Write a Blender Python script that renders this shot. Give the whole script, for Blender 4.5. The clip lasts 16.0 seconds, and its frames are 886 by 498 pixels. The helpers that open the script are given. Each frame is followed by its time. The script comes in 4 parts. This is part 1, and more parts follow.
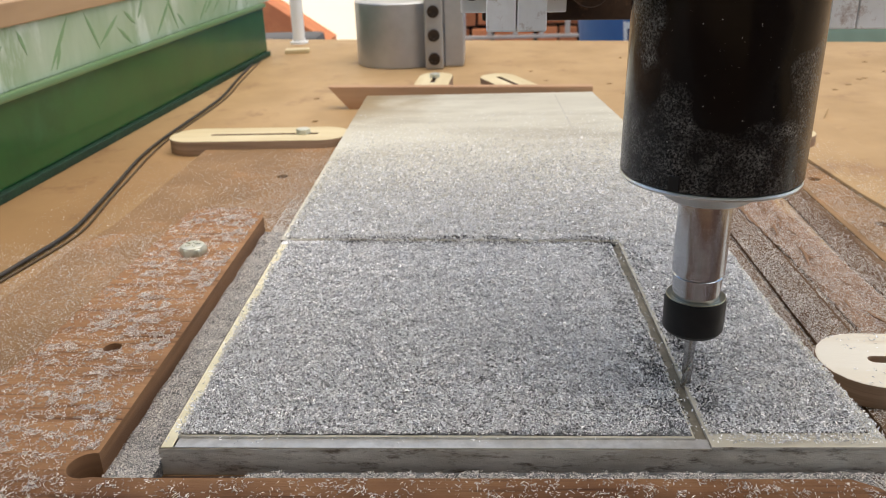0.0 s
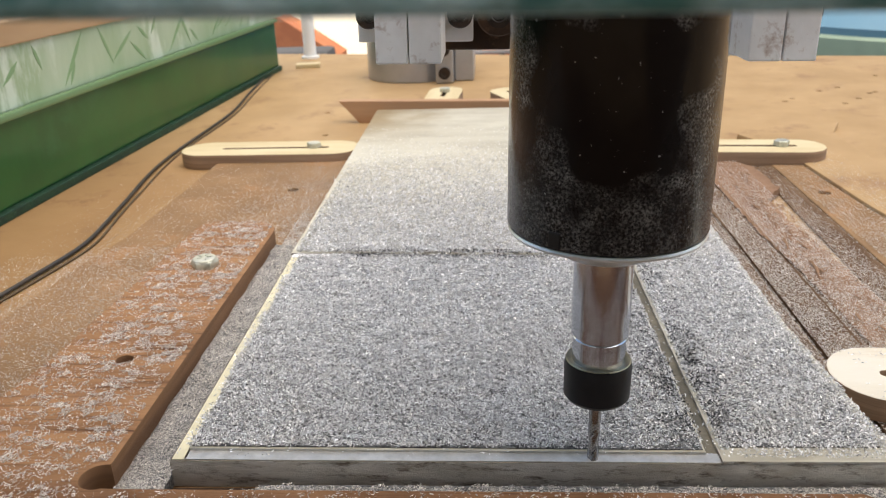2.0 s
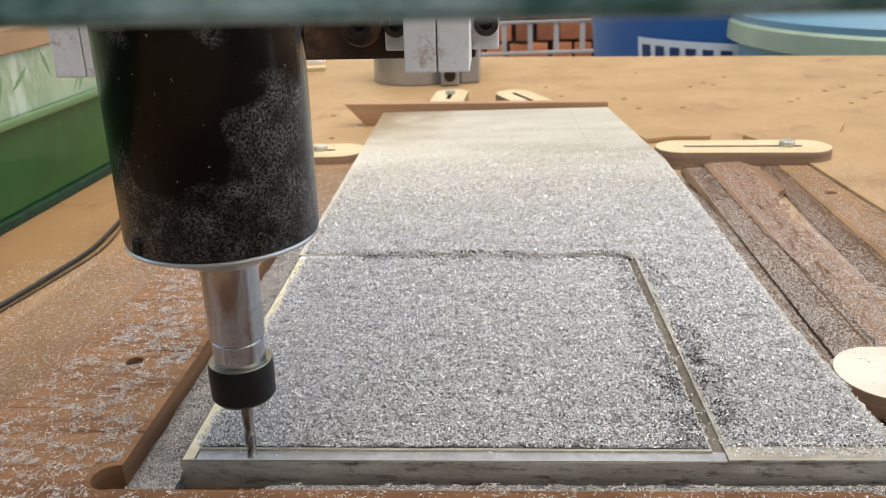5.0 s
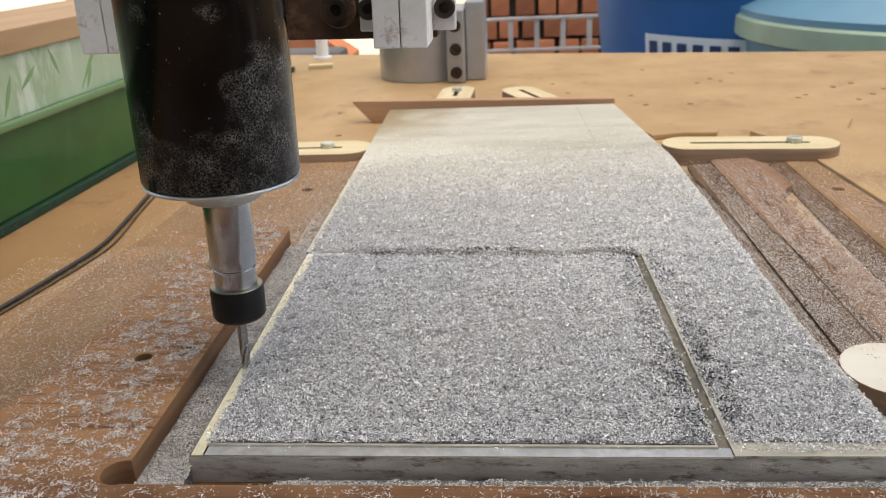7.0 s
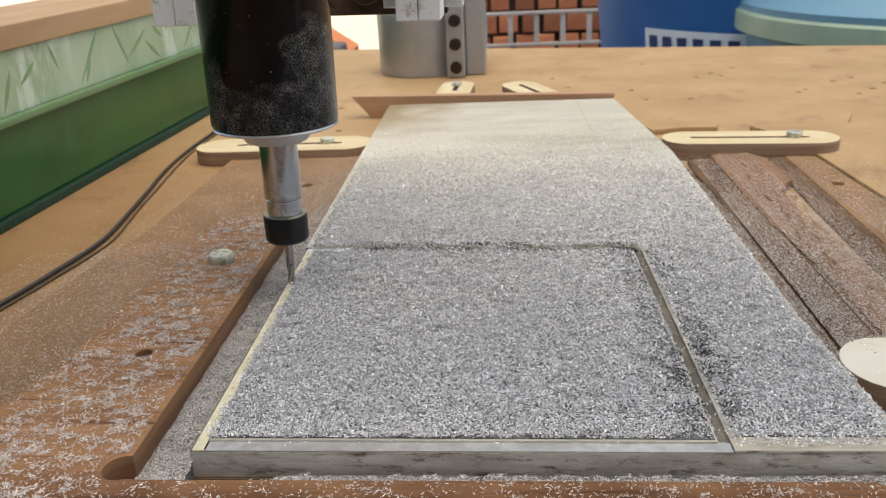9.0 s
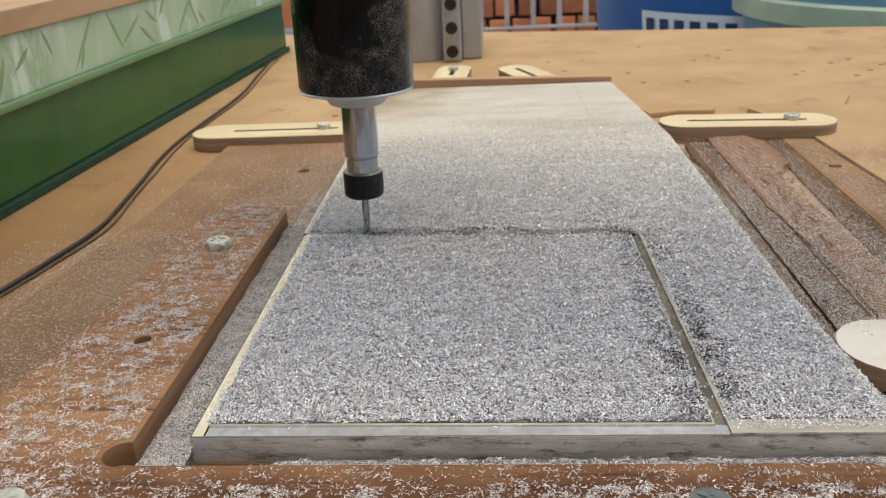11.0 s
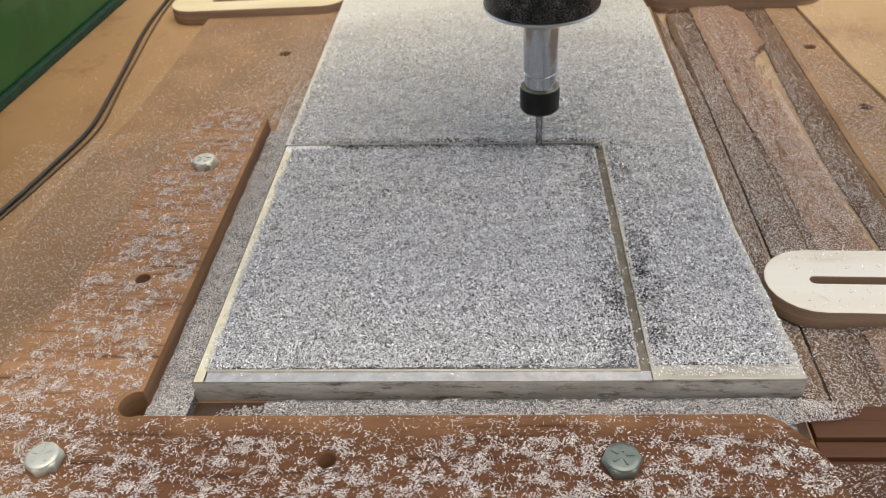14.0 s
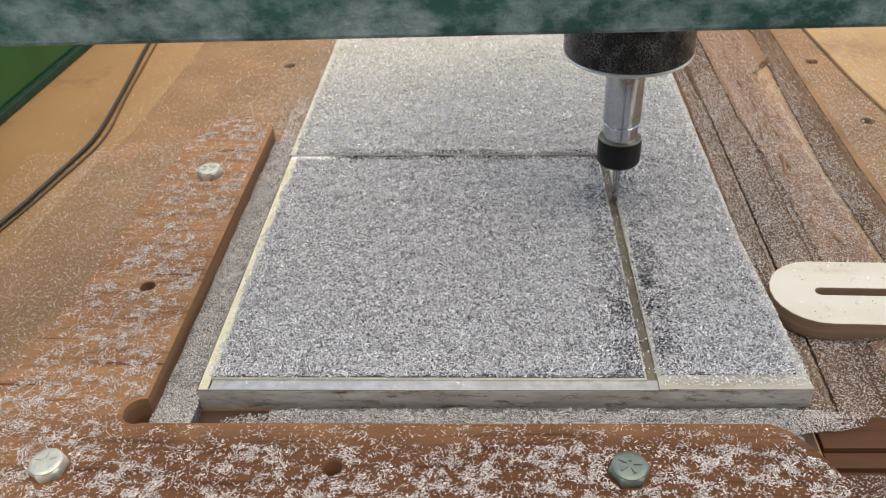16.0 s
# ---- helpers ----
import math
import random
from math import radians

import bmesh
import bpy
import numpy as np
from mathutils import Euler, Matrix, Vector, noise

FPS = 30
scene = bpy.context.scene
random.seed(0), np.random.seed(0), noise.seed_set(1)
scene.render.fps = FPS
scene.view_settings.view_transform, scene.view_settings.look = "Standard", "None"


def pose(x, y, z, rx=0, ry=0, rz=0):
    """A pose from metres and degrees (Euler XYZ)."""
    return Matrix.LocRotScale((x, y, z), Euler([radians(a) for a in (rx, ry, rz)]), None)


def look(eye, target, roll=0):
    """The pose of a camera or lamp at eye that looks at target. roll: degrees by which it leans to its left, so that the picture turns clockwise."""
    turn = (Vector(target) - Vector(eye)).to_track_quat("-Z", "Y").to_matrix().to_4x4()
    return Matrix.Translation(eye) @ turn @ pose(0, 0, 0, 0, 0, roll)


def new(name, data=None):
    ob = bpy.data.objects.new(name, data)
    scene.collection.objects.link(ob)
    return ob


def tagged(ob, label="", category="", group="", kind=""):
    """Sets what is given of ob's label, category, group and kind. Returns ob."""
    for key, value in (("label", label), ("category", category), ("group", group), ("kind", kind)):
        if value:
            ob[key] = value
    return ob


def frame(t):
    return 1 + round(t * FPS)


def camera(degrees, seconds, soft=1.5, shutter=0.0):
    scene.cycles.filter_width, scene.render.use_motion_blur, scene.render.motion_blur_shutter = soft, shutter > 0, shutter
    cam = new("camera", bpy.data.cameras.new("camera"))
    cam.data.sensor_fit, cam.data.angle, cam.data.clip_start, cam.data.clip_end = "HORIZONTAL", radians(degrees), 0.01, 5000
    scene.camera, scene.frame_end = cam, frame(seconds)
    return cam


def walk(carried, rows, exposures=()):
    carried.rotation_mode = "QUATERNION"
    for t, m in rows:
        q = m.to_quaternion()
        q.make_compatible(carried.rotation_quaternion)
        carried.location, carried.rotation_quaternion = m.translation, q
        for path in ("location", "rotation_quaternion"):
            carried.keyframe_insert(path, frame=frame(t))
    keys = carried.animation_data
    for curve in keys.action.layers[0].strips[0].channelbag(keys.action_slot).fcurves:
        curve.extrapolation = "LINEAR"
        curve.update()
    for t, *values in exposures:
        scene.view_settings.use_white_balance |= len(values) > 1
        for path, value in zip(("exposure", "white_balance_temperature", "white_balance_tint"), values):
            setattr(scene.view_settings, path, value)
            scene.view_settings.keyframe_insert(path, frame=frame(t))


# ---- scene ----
cam = camera(56.9, 16.0, soft=0.8)
PATH = [
    (0, (0.09604, -0.20689, 0.14802), (-0.00142, 1.638, -0.62336), -1.907),
    (0.5, (0.09599, -0.20717, 0.1481), (-0.00841, 1.64, -0.61635), -2.007),
    (1, (0.09594, -0.20745, 0.14817), (-0.01561, 1.641, -0.60827), -2.084),
    (1.5, (0.09589, -0.20772, 0.14824), (-0.02315, 1.642, -0.59831), -2.173),
    (2, (0.09585, -0.208, 0.14832), (-0.02423, 1.645, -0.59035), -2.076),
    (2.5, (0.0958, -0.20828, 0.14839), (-0.02727, 1.645, -0.589), -2.266),
    (3, (0.09575, -0.20855, 0.14846), (-0.0311, 1.646, -0.58794), -2.363),
    (3.5, (0.0957, -0.20883, 0.14854), (-0.0335, 1.648, -0.58668), -2.475),
    (4, (0.09565, -0.20911, 0.14861), (-0.03287, 1.648, -0.58247), -2.425),
    (6.5, (0.09602, -0.21095, 0.14901), (-0.05394, 1.642, -0.5903), -2.789),
    (7, (0.09601, -0.21097, 0.14905), (-0.05605, 1.641, -0.59034), -2.794),
    (7.5, (0.09601, -0.21099, 0.14909), (-0.05704, 1.641, -0.59036), -2.801),
    (8, (0.096, -0.211, 0.14913), (-0.05689, 1.64, -0.58998), -2.779),
    (8.5, (0.096, -0.21102, 0.14917), (-0.05699, 1.639, -0.59542), -2.814),
    (11, (0.09598, -0.2111, 0.14938), (-0.05114, 1.624, -0.63686), -3.212),
    (11.5, (0.097, -0.206, 0.146), (-0.045, 1.606, -0.688), -3.4),
    (12, (0.099, -0.201, 0.163), (-0.018, 1.525, -0.841), -4.2),
    (12.5, (0.099, -0.199, 0.215), (0.0, 1.419, -0.956), -4.0),
    (13, (0.107, -0.199, 0.217), (-0.023, 1.373, -1.012), -4.4),
    (13.5, (0.111, -0.203, 0.212), (-0.052, 1.361, -1.024), -5.1),
    (14, (0.115, -0.204, 0.214), (-0.057, 1.367, -1.012), -5.1),
    (14.5, (0.114, -0.206, 0.213), (-0.058, 1.372, -1.005), -4.9),
    (15, (0.114, -0.205, 0.212), (-0.058, 1.379, -0.997), -4.8),
    (15.5, (0.113, -0.205, 0.212), (-0.055, 1.383, -0.992), -4.6),
    (16, (0.112, -0.206, 0.212), (-0.055, 1.39, -0.983), -4.6),
]
walk(cam, [(t, look(eye, target, roll)) for t, eye, target, roll in PATH], exposures=[(t, v, 7520, 9) for t, v in ((0, 0.86), (1.5, 0.95), (4, 1.03), (6.5, 0.87), (8.5, 0.80), (11, 0.75), (12, 0.80), (14, 0.82), (15.5, 0.86), (16, 0.94))])
cam.data.dof.use_dof, cam.data.dof.focus_distance, cam.data.dof.aperture_fstop = True, 0.25, 34


# ---------------------------------------------------------------- light
world = bpy.data.worlds.new("world")
scene.world = world
world.use_nodes = True
wn = world.node_tree
sky = wn.nodes.new("ShaderNodeTexSky")
sky.sky_type, sky.sun_disc = "NISHITA", False
sky.sun_elevation, sky.sun_rotation = radians(76), radians(117)
wn.links.new(sky.outputs[0], wn.nodes["Background"].inputs[0])
wn.nodes["Background"].inputs[1].default_value = 0.15
sun = new("sun", bpy.data.lights.new("sun", "SUN"))
sun.data.energy, sun.data.angle, sun.data.color = 1.5, radians(80), (1.0, 0.95, 0.88)
sun.matrix_world = look((0.5, -0.25, 2.3), (0, 0, 0))


# ---------------------------------------------------------------- materials
def mat(name, base, rough=0.6, metal=0.0, base2=None, scale=60.0, stretch=(1, 1, 1), bump=0.1, bscale=400.0,
        rvar=0.15, island=0.0, objrand=0.0, spot=None, spot_scale=30.0, spot_at=0.6, soft=0.08, coat=0.0, spec=0.5):
    """Principled surface with two scales of mottling, an optional stain colour and fine relief."""
    m = bpy.data.materials.new(name)
    m.use_nodes = True
    t, n, lk = m.node_tree, m.node_tree.nodes, m.node_tree.links
    p = n["Principled BSDF"]
    co, mp = n.new("ShaderNodeTexCoord"), n.new("ShaderNodeMapping")
    mp.inputs["Scale"].default_value = stretch
    lk.new(co.outputs["Object"], mp.inputs["Vector"])

    def tex(s, detail=4.0, r=0.6):
        x = n.new("ShaderNodeTexNoise")
        x.inputs["Scale"].default_value, x.inputs["Detail"].default_value, x.inputs["Roughness"].default_value = s, detail, r
        lk.new(mp.outputs[0], x.inputs["Vector"])
        return x.outputs["Fac"]

    def mix(f, a, b, kind="MIX"):
        x = n.new("ShaderNodeMix")
        x.data_type, x.blend_type = "RGBA", kind
        for sock, v in ((x.inputs[0], f), (x.inputs[6], a), (x.inputs[7], b)):
            if isinstance(v, bpy.types.NodeSocket):
                lk.new(v, sock)
            elif isinstance(v, (int, float)):
                sock.default_value = v
            else:
                sock.default_value = (*v, 1)
        return x.outputs[2]

    def ramp(f, a, b):
        x = n.new("ShaderNodeMapRange")
        x.inputs[1].default_value, x.inputs[2].default_value = a, b
        lk.new(f, x.inputs[0])
        return x.outputs[0]

    b2 = base2 or tuple(c * 0.72 for c in base)
    col = mix(ramp(tex(scale), 0.35, 0.65), base, b2)
    col = mix(ramp(tex(scale * 0.17, 2.0), 0.4, 0.7), col, mix(0.5, col, b2))
    if spot:
        f = tex(spot_scale, 6.0, 0.7)
        col = mix(ramp(f, spot_at - soft, spot_at + soft), col, spot)
    for amount, node, out in ((island, "ShaderNodeNewGeometry", "Random Per Island"), (objrand, "ShaderNodeObjectInfo", "Random")):
        if amount:
            g = n.new(node)
            r = n.new("ShaderNodeMapRange")
            r.inputs[3].default_value, r.inputs[4].default_value = 1 - amount, 1 + amount * 0.3
            lk.new(g.outputs[out], r.inputs[0])
            h = n.new("ShaderNodeHueSaturation")
            lk.new(r.outputs[0], h.inputs["Value"])
            lk.new(col, h.inputs["Color"])
            col = h.outputs[0]
    lk.new(col, p.inputs["Base Color"])
    r = n.new("ShaderNodeMapRange")
    r.inputs[3].default_value, r.inputs[4].default_value = max(0.03, rough - rvar), min(1, rough + rvar)
    lk.new(tex(scale * 0.6, 5.0), r.inputs[0])
    lk.new(r.outputs[0], p.inputs["Roughness"])
    p.inputs["Metallic"].default_value = metal
    p.inputs["Coat Weight"].default_value = coat
    p.inputs["Specular IOR Level"].default_value = spec
    if bump:
        bp = n.new("ShaderNodeBump")
        bp.inputs["Strength"].default_value, bp.inputs["Distance"].default_value = bump, 0.0006
        lk.new(tex(bscale, 6.0, 0.7), bp.inputs["Height"])
        lk.new(bp.outputs[0], p.inputs["Normal"])
    return m


TABLE = mat("hardboard_tan", (0.47, 0.30, 0.142), 0.62, base2=(0.375, 0.23, 0.10), scale=14, bump=0.15, bscale=600, spot=(0.31, 0.175, 0.08), spot_scale=22, spot_at=0.62, soft=0.06)
BOARD = mat("fibreboard_brown", (0.31, 0.182, 0.09), 0.7, spec=0.25, base2=(0.22, 0.126, 0.06), scale=30, bump=0.25, bscale=900, spot=(0.37, 0.20, 0.095), spot_scale=18, spot_at=0.62)
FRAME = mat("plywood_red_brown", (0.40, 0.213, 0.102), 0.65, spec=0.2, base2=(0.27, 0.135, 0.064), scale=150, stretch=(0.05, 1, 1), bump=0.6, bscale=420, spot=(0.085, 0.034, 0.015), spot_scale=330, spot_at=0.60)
FRAMESIDE = mat("plywood_edge", (0.24, 0.115, 0.05), 0.75, base2=(0.15, 0.07, 0.03), scale=40, stretch=(0.3, 0.3, 6), bump=0.4)
SPLINT = mat("splintered_board", (0.33, 0.20, 0.125), 0.85, spec=0.2, base2=(0.21, 0.12, 0.072), scale=90, stretch=(1, 0.18, 1), bump=0.9, bscale=500, spot=(0.38, 0.235, 0.15), spot_scale=40, spot_at=0.60)
CLAMPTOP = mat("pale_ply_face", (0.68, 0.57, 0.35), 0.6, base2=(0.58, 0.46, 0.26), scale=45, stretch=(0.2, 1, 1), bump=0.1, spot=(0.50, 0.37, 0.20), spot_scale=70, spot_at=0.68)
CLAMPPALE = mat("whitish_ply_face", (0.80, 0.755, 0.65), 0.55, base2=(0.74, 0.67, 0.54), scale=45, stretch=(0.2, 1, 1), bump=0.15, spot=(0.62, 0.50, 0.36), spot_scale=60, spot_at=0.68)
CLAMPSIDE = mat("ply_edge_brown", (0.36, 0.235, 0.15), 0.7, base2=(0.20, 0.12, 0.07), scale=60, stretch=(0.12, 0.12, 5), bump=0.3, spot=(0.11, 0.065, 0.04), spot_scale=50, spot_at=0.64)
ALU = mat("dull_aluminium_plate", (0.66, 0.62, 0.50), 0.5, 0.25, base2=(0.56, 0.515, 0.41), scale=25, stretch=(0.3, 1, 1), bump=0.12, bscale=900, spot=(0.40, 0.35, 0.26), spot_scale=16, spot_at=0.60, soft=0.12)
ALUCUT = mat("fresh_cut_aluminium", (0.70, 0.68, 0.64), 0.38, 0.6, base2=(0.52, 0.50, 0.46), scale=200, stretch=(1, 1, 0.2), bump=0.15)
ALUSIDE = mat("sawn_aluminium_edge", (0.62, 0.585, 0.52), 0.5, 0.2, base2=(0.40, 0.365, 0.31), scale=140, stretch=(0.5, 0.5, 1.5), bump=0.5, bscale=700, spot=(0.12, 0.09, 0.065), spot_scale=260, spot_at=0.60)
CREAMALU = mat("pale_cream_aluminium", (0.86, 0.78, 0.54), 0.4, 0.2, base2=(0.74, 0.66, 0.44), scale=150, bump=0.15)
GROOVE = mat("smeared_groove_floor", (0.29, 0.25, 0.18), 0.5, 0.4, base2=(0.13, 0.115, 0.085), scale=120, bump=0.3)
CHIP = mat("aluminium_swarf", (0.98, 0.962, 0.950), 0.30, 0.26, base2=(0.95, 0.932, 0.92), scale=300, bump=0, island=0.52)
CURL = mat("warm_aluminium_curls", (0.985, 0.925, 0.865), 0.34, 0.2, base2=(0.94, 0.865, 0.80), scale=300, bump=0, island=0.5)
DUST = mat("dull_fine_swarf", (0.90, 0.85, 0.79), 0.4, 0.2, base2=(0.80, 0.75, 0.69), scale=300, bump=0, island=0.55)
# packed swarf whose near-black mottling paints the shade between loose chips
BED = mat("packed_swarf_gap_shade", (0.36, 0.355, 0.35), 0.6, 0.2, base2=(0.03, 0.03, 0.03), scale=900, bump=1.0, bscale=1100)
GREEN = mat("green_enamel", (0.017, 0.105, 0.025), 0.33, base2=(0.012, 0.078, 0.019), scale=20, bump=0.08, bscale=200, spot=(0.025, 0.115, 0.04), spot_scale=12, spot_at=0.66, coat=0.15)
# colour of the foliage reflections painted on the film
LEAF = mat("leaf_reflection_green", (0.17, 0.29, 0.13), 0.4, base2=(0.22, 0.34, 0.17), scale=30, bump=0.05)
LIPGREEN = mat("chalky_green_lip", (0.10, 0.20, 0.075), 0.45, base2=(0.16, 0.25, 0.12), scale=60, stretch=(1, 0.1, 1), bump=0.2)
GREENDARK = mat("dirty_dark_green", (0.008, 0.05, 0.02), 0.6, base2=(0.005, 0.03, 0.014), scale=90, bump=0.6, bscale=500, spot=(0.10, 0.22, 0.15), spot_scale=220, spot_at=0.68)
# pale spots on the worn blue-green enamel also paint its sheen
GANTRYGREEN = mat("worn_enamel_painted_sheen", (0.035, 0.135, 0.115), 0.3, base2=(0.02, 0.075, 0.065), scale=30, stretch=(1, 1, 1.4), bump=1.0, bscale=260, spot=(0.30, 0.40, 0.39), spot_scale=70, spot_at=0.55, soft=0.14)
PALEGREEN = mat("pale_green_film", (0.45, 0.52, 0.37), 0.35, base2=(0.31, 0.40, 0.24), scale=15, stretch=(1, 1.8, 0.55), bump=0.25, bscale=60, spot=(0.56, 0.62, 0.50), spot_scale=11, spot_at=0.60, soft=0.04)
def dusty_black():
    """Black enamel with a fine pale dust that is thickest low down, and wiped patches."""
    m = mat("dusty_black_enamel", (0.005, 0.005, 0.006), 0.13, base2=(0.009, 0.008, 0.008), scale=60, bump=0.06, bscale=300, rvar=0.06)
    n, lk = m.node_tree.nodes, m.node_tree.links
    p = n["Principled BSDF"]
    p.inputs["Specular IOR Level"].default_value = 0.18
    co = n.new("ShaderNodeTexCoord")

    def noise_at(scale, detail, rough):
        x = n.new("ShaderNodeTexNoise")
        x.inputs["Scale"].default_value, x.inputs["Detail"].default_value, x.inputs["Roughness"].default_value = scale, detail, rough
        lk.new(co.outputs["Object"], x.inputs["Vector"])
        return x.outputs["Fac"]

    def calc(kind, a, b):
        x = n.new("ShaderNodeMath")
        x.operation = kind
        for sock, v in zip(x.inputs, (a, b)):
            if isinstance(v, (int, float)):
                sock.default_value = v
            else:
                lk.new(v, sock)
        return x.outputs[0]

    def rng01(v, a, b, c, d):
        x = n.new("ShaderNodeMapRange")
        for k, u in enumerate((a, b, c, d)):
            x.inputs[k + 1].default_value = u
        lk.new(v, x.inputs[0])
        return x.outputs[0]

    sep = n.new("ShaderNodeSeparateXYZ")
    lk.new(co.outputs["Object"], sep.inputs[0])
    low = rng01(sep.outputs[2], 0.074, 0.140, 0.25, 0.02)
    patch = rng01(calc("ADD", noise_at(26, 3.0, 0.5), low), 0.61, 0.65, 0.0, 1.0)
    grain = rng01(noise_at(1500, 3.0, 0.7), 0.42, 0.70, 0.0, 1.0)
    cloud = rng01(noise_at(120, 4.0, 0.65), 0.34, 0.72, 0.05, 1.0)
    specks = rng01(noise_at(900, 2.0, 0.5), 0.72, 0.77, 0.0, 0.9)
    f = calc("MAXIMUM", calc("MULTIPLY", calc("MULTIPLY", patch, grain), cloud), specks)
    mx = n.new("ShaderNodeMix")
    mx.data_type = "RGBA"
    old = p.inputs["Base Color"].links[0].from_socket
    lk.new(f, mx.inputs[0])
    lk.new(old, mx.inputs[6])
    mx.inputs[7].default_value = (0.33, 0.33, 0.33, 1)
    lk.new(mx.outputs[2], p.inputs["Base Color"])
    old = p.inputs["Roughness"].links[0].from_socket
    lk.new(calc("ADD", old, calc("MULTIPLY", patch, 0.10)), p.inputs["Roughness"])
    return m


def toned(m, axis_ranges, colour, amount, ragged_scale, ragged_amp):
    """Lays a second colour over a material where the object coordinates lie within soft ranges, with a noisy border."""
    n, lk = m.node_tree.nodes, m.node_tree.links
    p = n["Principled BSDF"]
    co, sep, no = n.new("ShaderNodeTexCoord"), n.new("ShaderNodeSeparateXYZ"), n.new("ShaderNodeTexNoise")
    lk.new(co.outputs["Object"], sep.inputs[0])
    lk.new(co.outputs["Object"], no.inputs["Vector"])
    no.inputs["Scale"].default_value, no.inputs["Detail"].default_value = ragged_scale, 5.0
    shift = n.new("ShaderNodeMapRange")
    shift.inputs[3].default_value, shift.inputs[4].default_value = -ragged_amp, ragged_amp
    lk.new(no.outputs["Fac"], shift.inputs[0])
    fac = None
    for axis, a, b in axis_ranges:
        add, r = n.new("ShaderNodeMath"), n.new("ShaderNodeMapRange")
        lk.new(sep.outputs[axis], add.inputs[0])
        lk.new(shift.outputs[0], add.inputs[1])
        r.interpolation_type = "SMOOTHSTEP"
        r.inputs[1].default_value, r.inputs[2].default_value = a, b
        lk.new(add.outputs[0], r.inputs[0])
        out = r.outputs[0]
        if fac is not None:
            mul = n.new("ShaderNodeMath")
            mul.operation = "MULTIPLY"
            lk.new(fac, mul.inputs[0])
            lk.new(out, mul.inputs[1])
            out = mul.outputs[0]
        fac = out
    mul = n.new("ShaderNodeMath")
    mul.operation = "MULTIPLY"
    mul.inputs[1].default_value = amount
    lk.new(fac, mul.inputs[0])
    mx = n.new("ShaderNodeMix")
    mx.data_type, mx.blend_type = "RGBA", "MULTIPLY"
    lk.new(mul.outputs[0], mx.inputs[0])
    lk.new(p.inputs["Base Color"].links[0].from_socket, mx.inputs[6])
    mx.inputs[7].default_value = (*colour, 1)
    lk.new(mx.outputs[2], p.inputs["Base Color"])


toned(FRAME, [(1, -0.014, -0.036), (0, -0.10, 0.0)], (0.40, 0.33, 0.29), 1.0, 30, 0.016)          # darker, redder tone along the front bar, growing to the right
toned(TABLE, [(0, -0.07, -0.13), (1, 0.55, 0.30)], (0.72, 0.64, 0.56), 1.0, 14, 0.06)  # girder's shade put into the table colour beside it
toned(ALU, [(0, 0.07, 0.0), (1, 0.36, 0.46)], (0.50, 0.38, 0.24), 1.0, 30, 0.05)   # wood dust smeared on the far corner
BLACK = dusty_black()
NUT = mat("black_oxide_steel", (0.02, 0.02, 0.022), 0.42, 0.5, scale=120, bump=0.1)
STEEL = mat("turned_steel", (0.53, 0.56, 0.61), 0.16, 1.0, base2=(0.42, 0.445, 0.485), scale=30, stretch=(0.02, 0.02, 12), bump=0.05, bscale=170, rvar=0.05)
BRASS = mat("worn_steel_rim", (0.45, 0.41, 0.30), 0.4, 0.9, scale=120, bump=0.1)
SILVER = mat("cast_silver_flange", (0.72, 0.71, 0.70), 0.34, 0.75, base2=(0.60, 0.59, 0.58), scale=90, bump=0.2)
CARBIDE = mat("ground_carbide", (0.46, 0.45, 0.45), 0.25, 1.0, scale=200, bump=0.05)
# dark oily chips; also the shade painted in the back milled line
OILSHADE = mat("oily_chips_and_line_shade", (0.045, 0.045, 0.05), 0.6, 0.3, base2=(0.02, 0.02, 0.022), scale=500, bump=0.6, bscale=900)
BARWOOD = mat("planed_reddish_wood", (0.50, 0.30, 0.17), 0.6, base2=(0.38, 0.20, 0.10), scale=50, stretch=(0.1, 1, 1), bump=0.3)
BLOCK = mat("machined_alu_block", (0.93, 0.92, 0.91), 0.5, 0.0, base2=(0.82, 0.80, 0.78), scale=60, bump=0.15, spot=(0.33, 0.17, 0.09), spot_scale=75, spot_at=0.66)
DARKRED = mat("dark_red_plywood", (0.12, 0.050, 0.022), 0.7, spec=0.25, base2=(0.06, 0.024, 0.011), scale=60, stretch=(0.08, 1, 1), bump=0.4)
BOARDDARK = mat("dark_fibreboard", (0.20, 0.122, 0.070), 0.8, spec=0.2, base2=(0.125, 0.073, 0.041), scale=60, stretch=(1, 0.3, 1), bump=0.8, bscale=700, spot=(0.10, 0.052, 0.026), spot_scale=60, spot_at=0.63)
RUST = mat("oily_brown_steel", (0.10, 0.055, 0.032), 0.5, 0.3, base2=(0.05, 0.026, 0.016), scale=70, bump=0.4, spot=(0.22, 0.12, 0.07), spot_scale=60, spot_at=0.62)
BOLT = mat("black_socket_bolt", (0.025, 0.022, 0.02), 0.45, 0.5, base2=(0.06, 0.04, 0.03), scale=150, bump=0.2)
ZINC = mat("zinc_plated_bolt", (0.70, 0.68, 0.56), 0.4, 0.5, base2=(0.52, 0.52, 0.44), scale=140, bump=0.3, spot=(0.25, 0.27, 0.23), spot_scale=90, spot_at=0.63)
OLDZINC = mat("dull_green_bolt", (0.24, 0.27, 0.23), 0.4, 0.6, base2=(0.16, 0.19, 0.16), scale=140, bump=0.3)
CAST = mat("grey_cast_alu", (0.48, 0.485, 0.50), 0.36, 0.7, base2=(0.40, 0.405, 0.42), scale=40, bump=0.15)
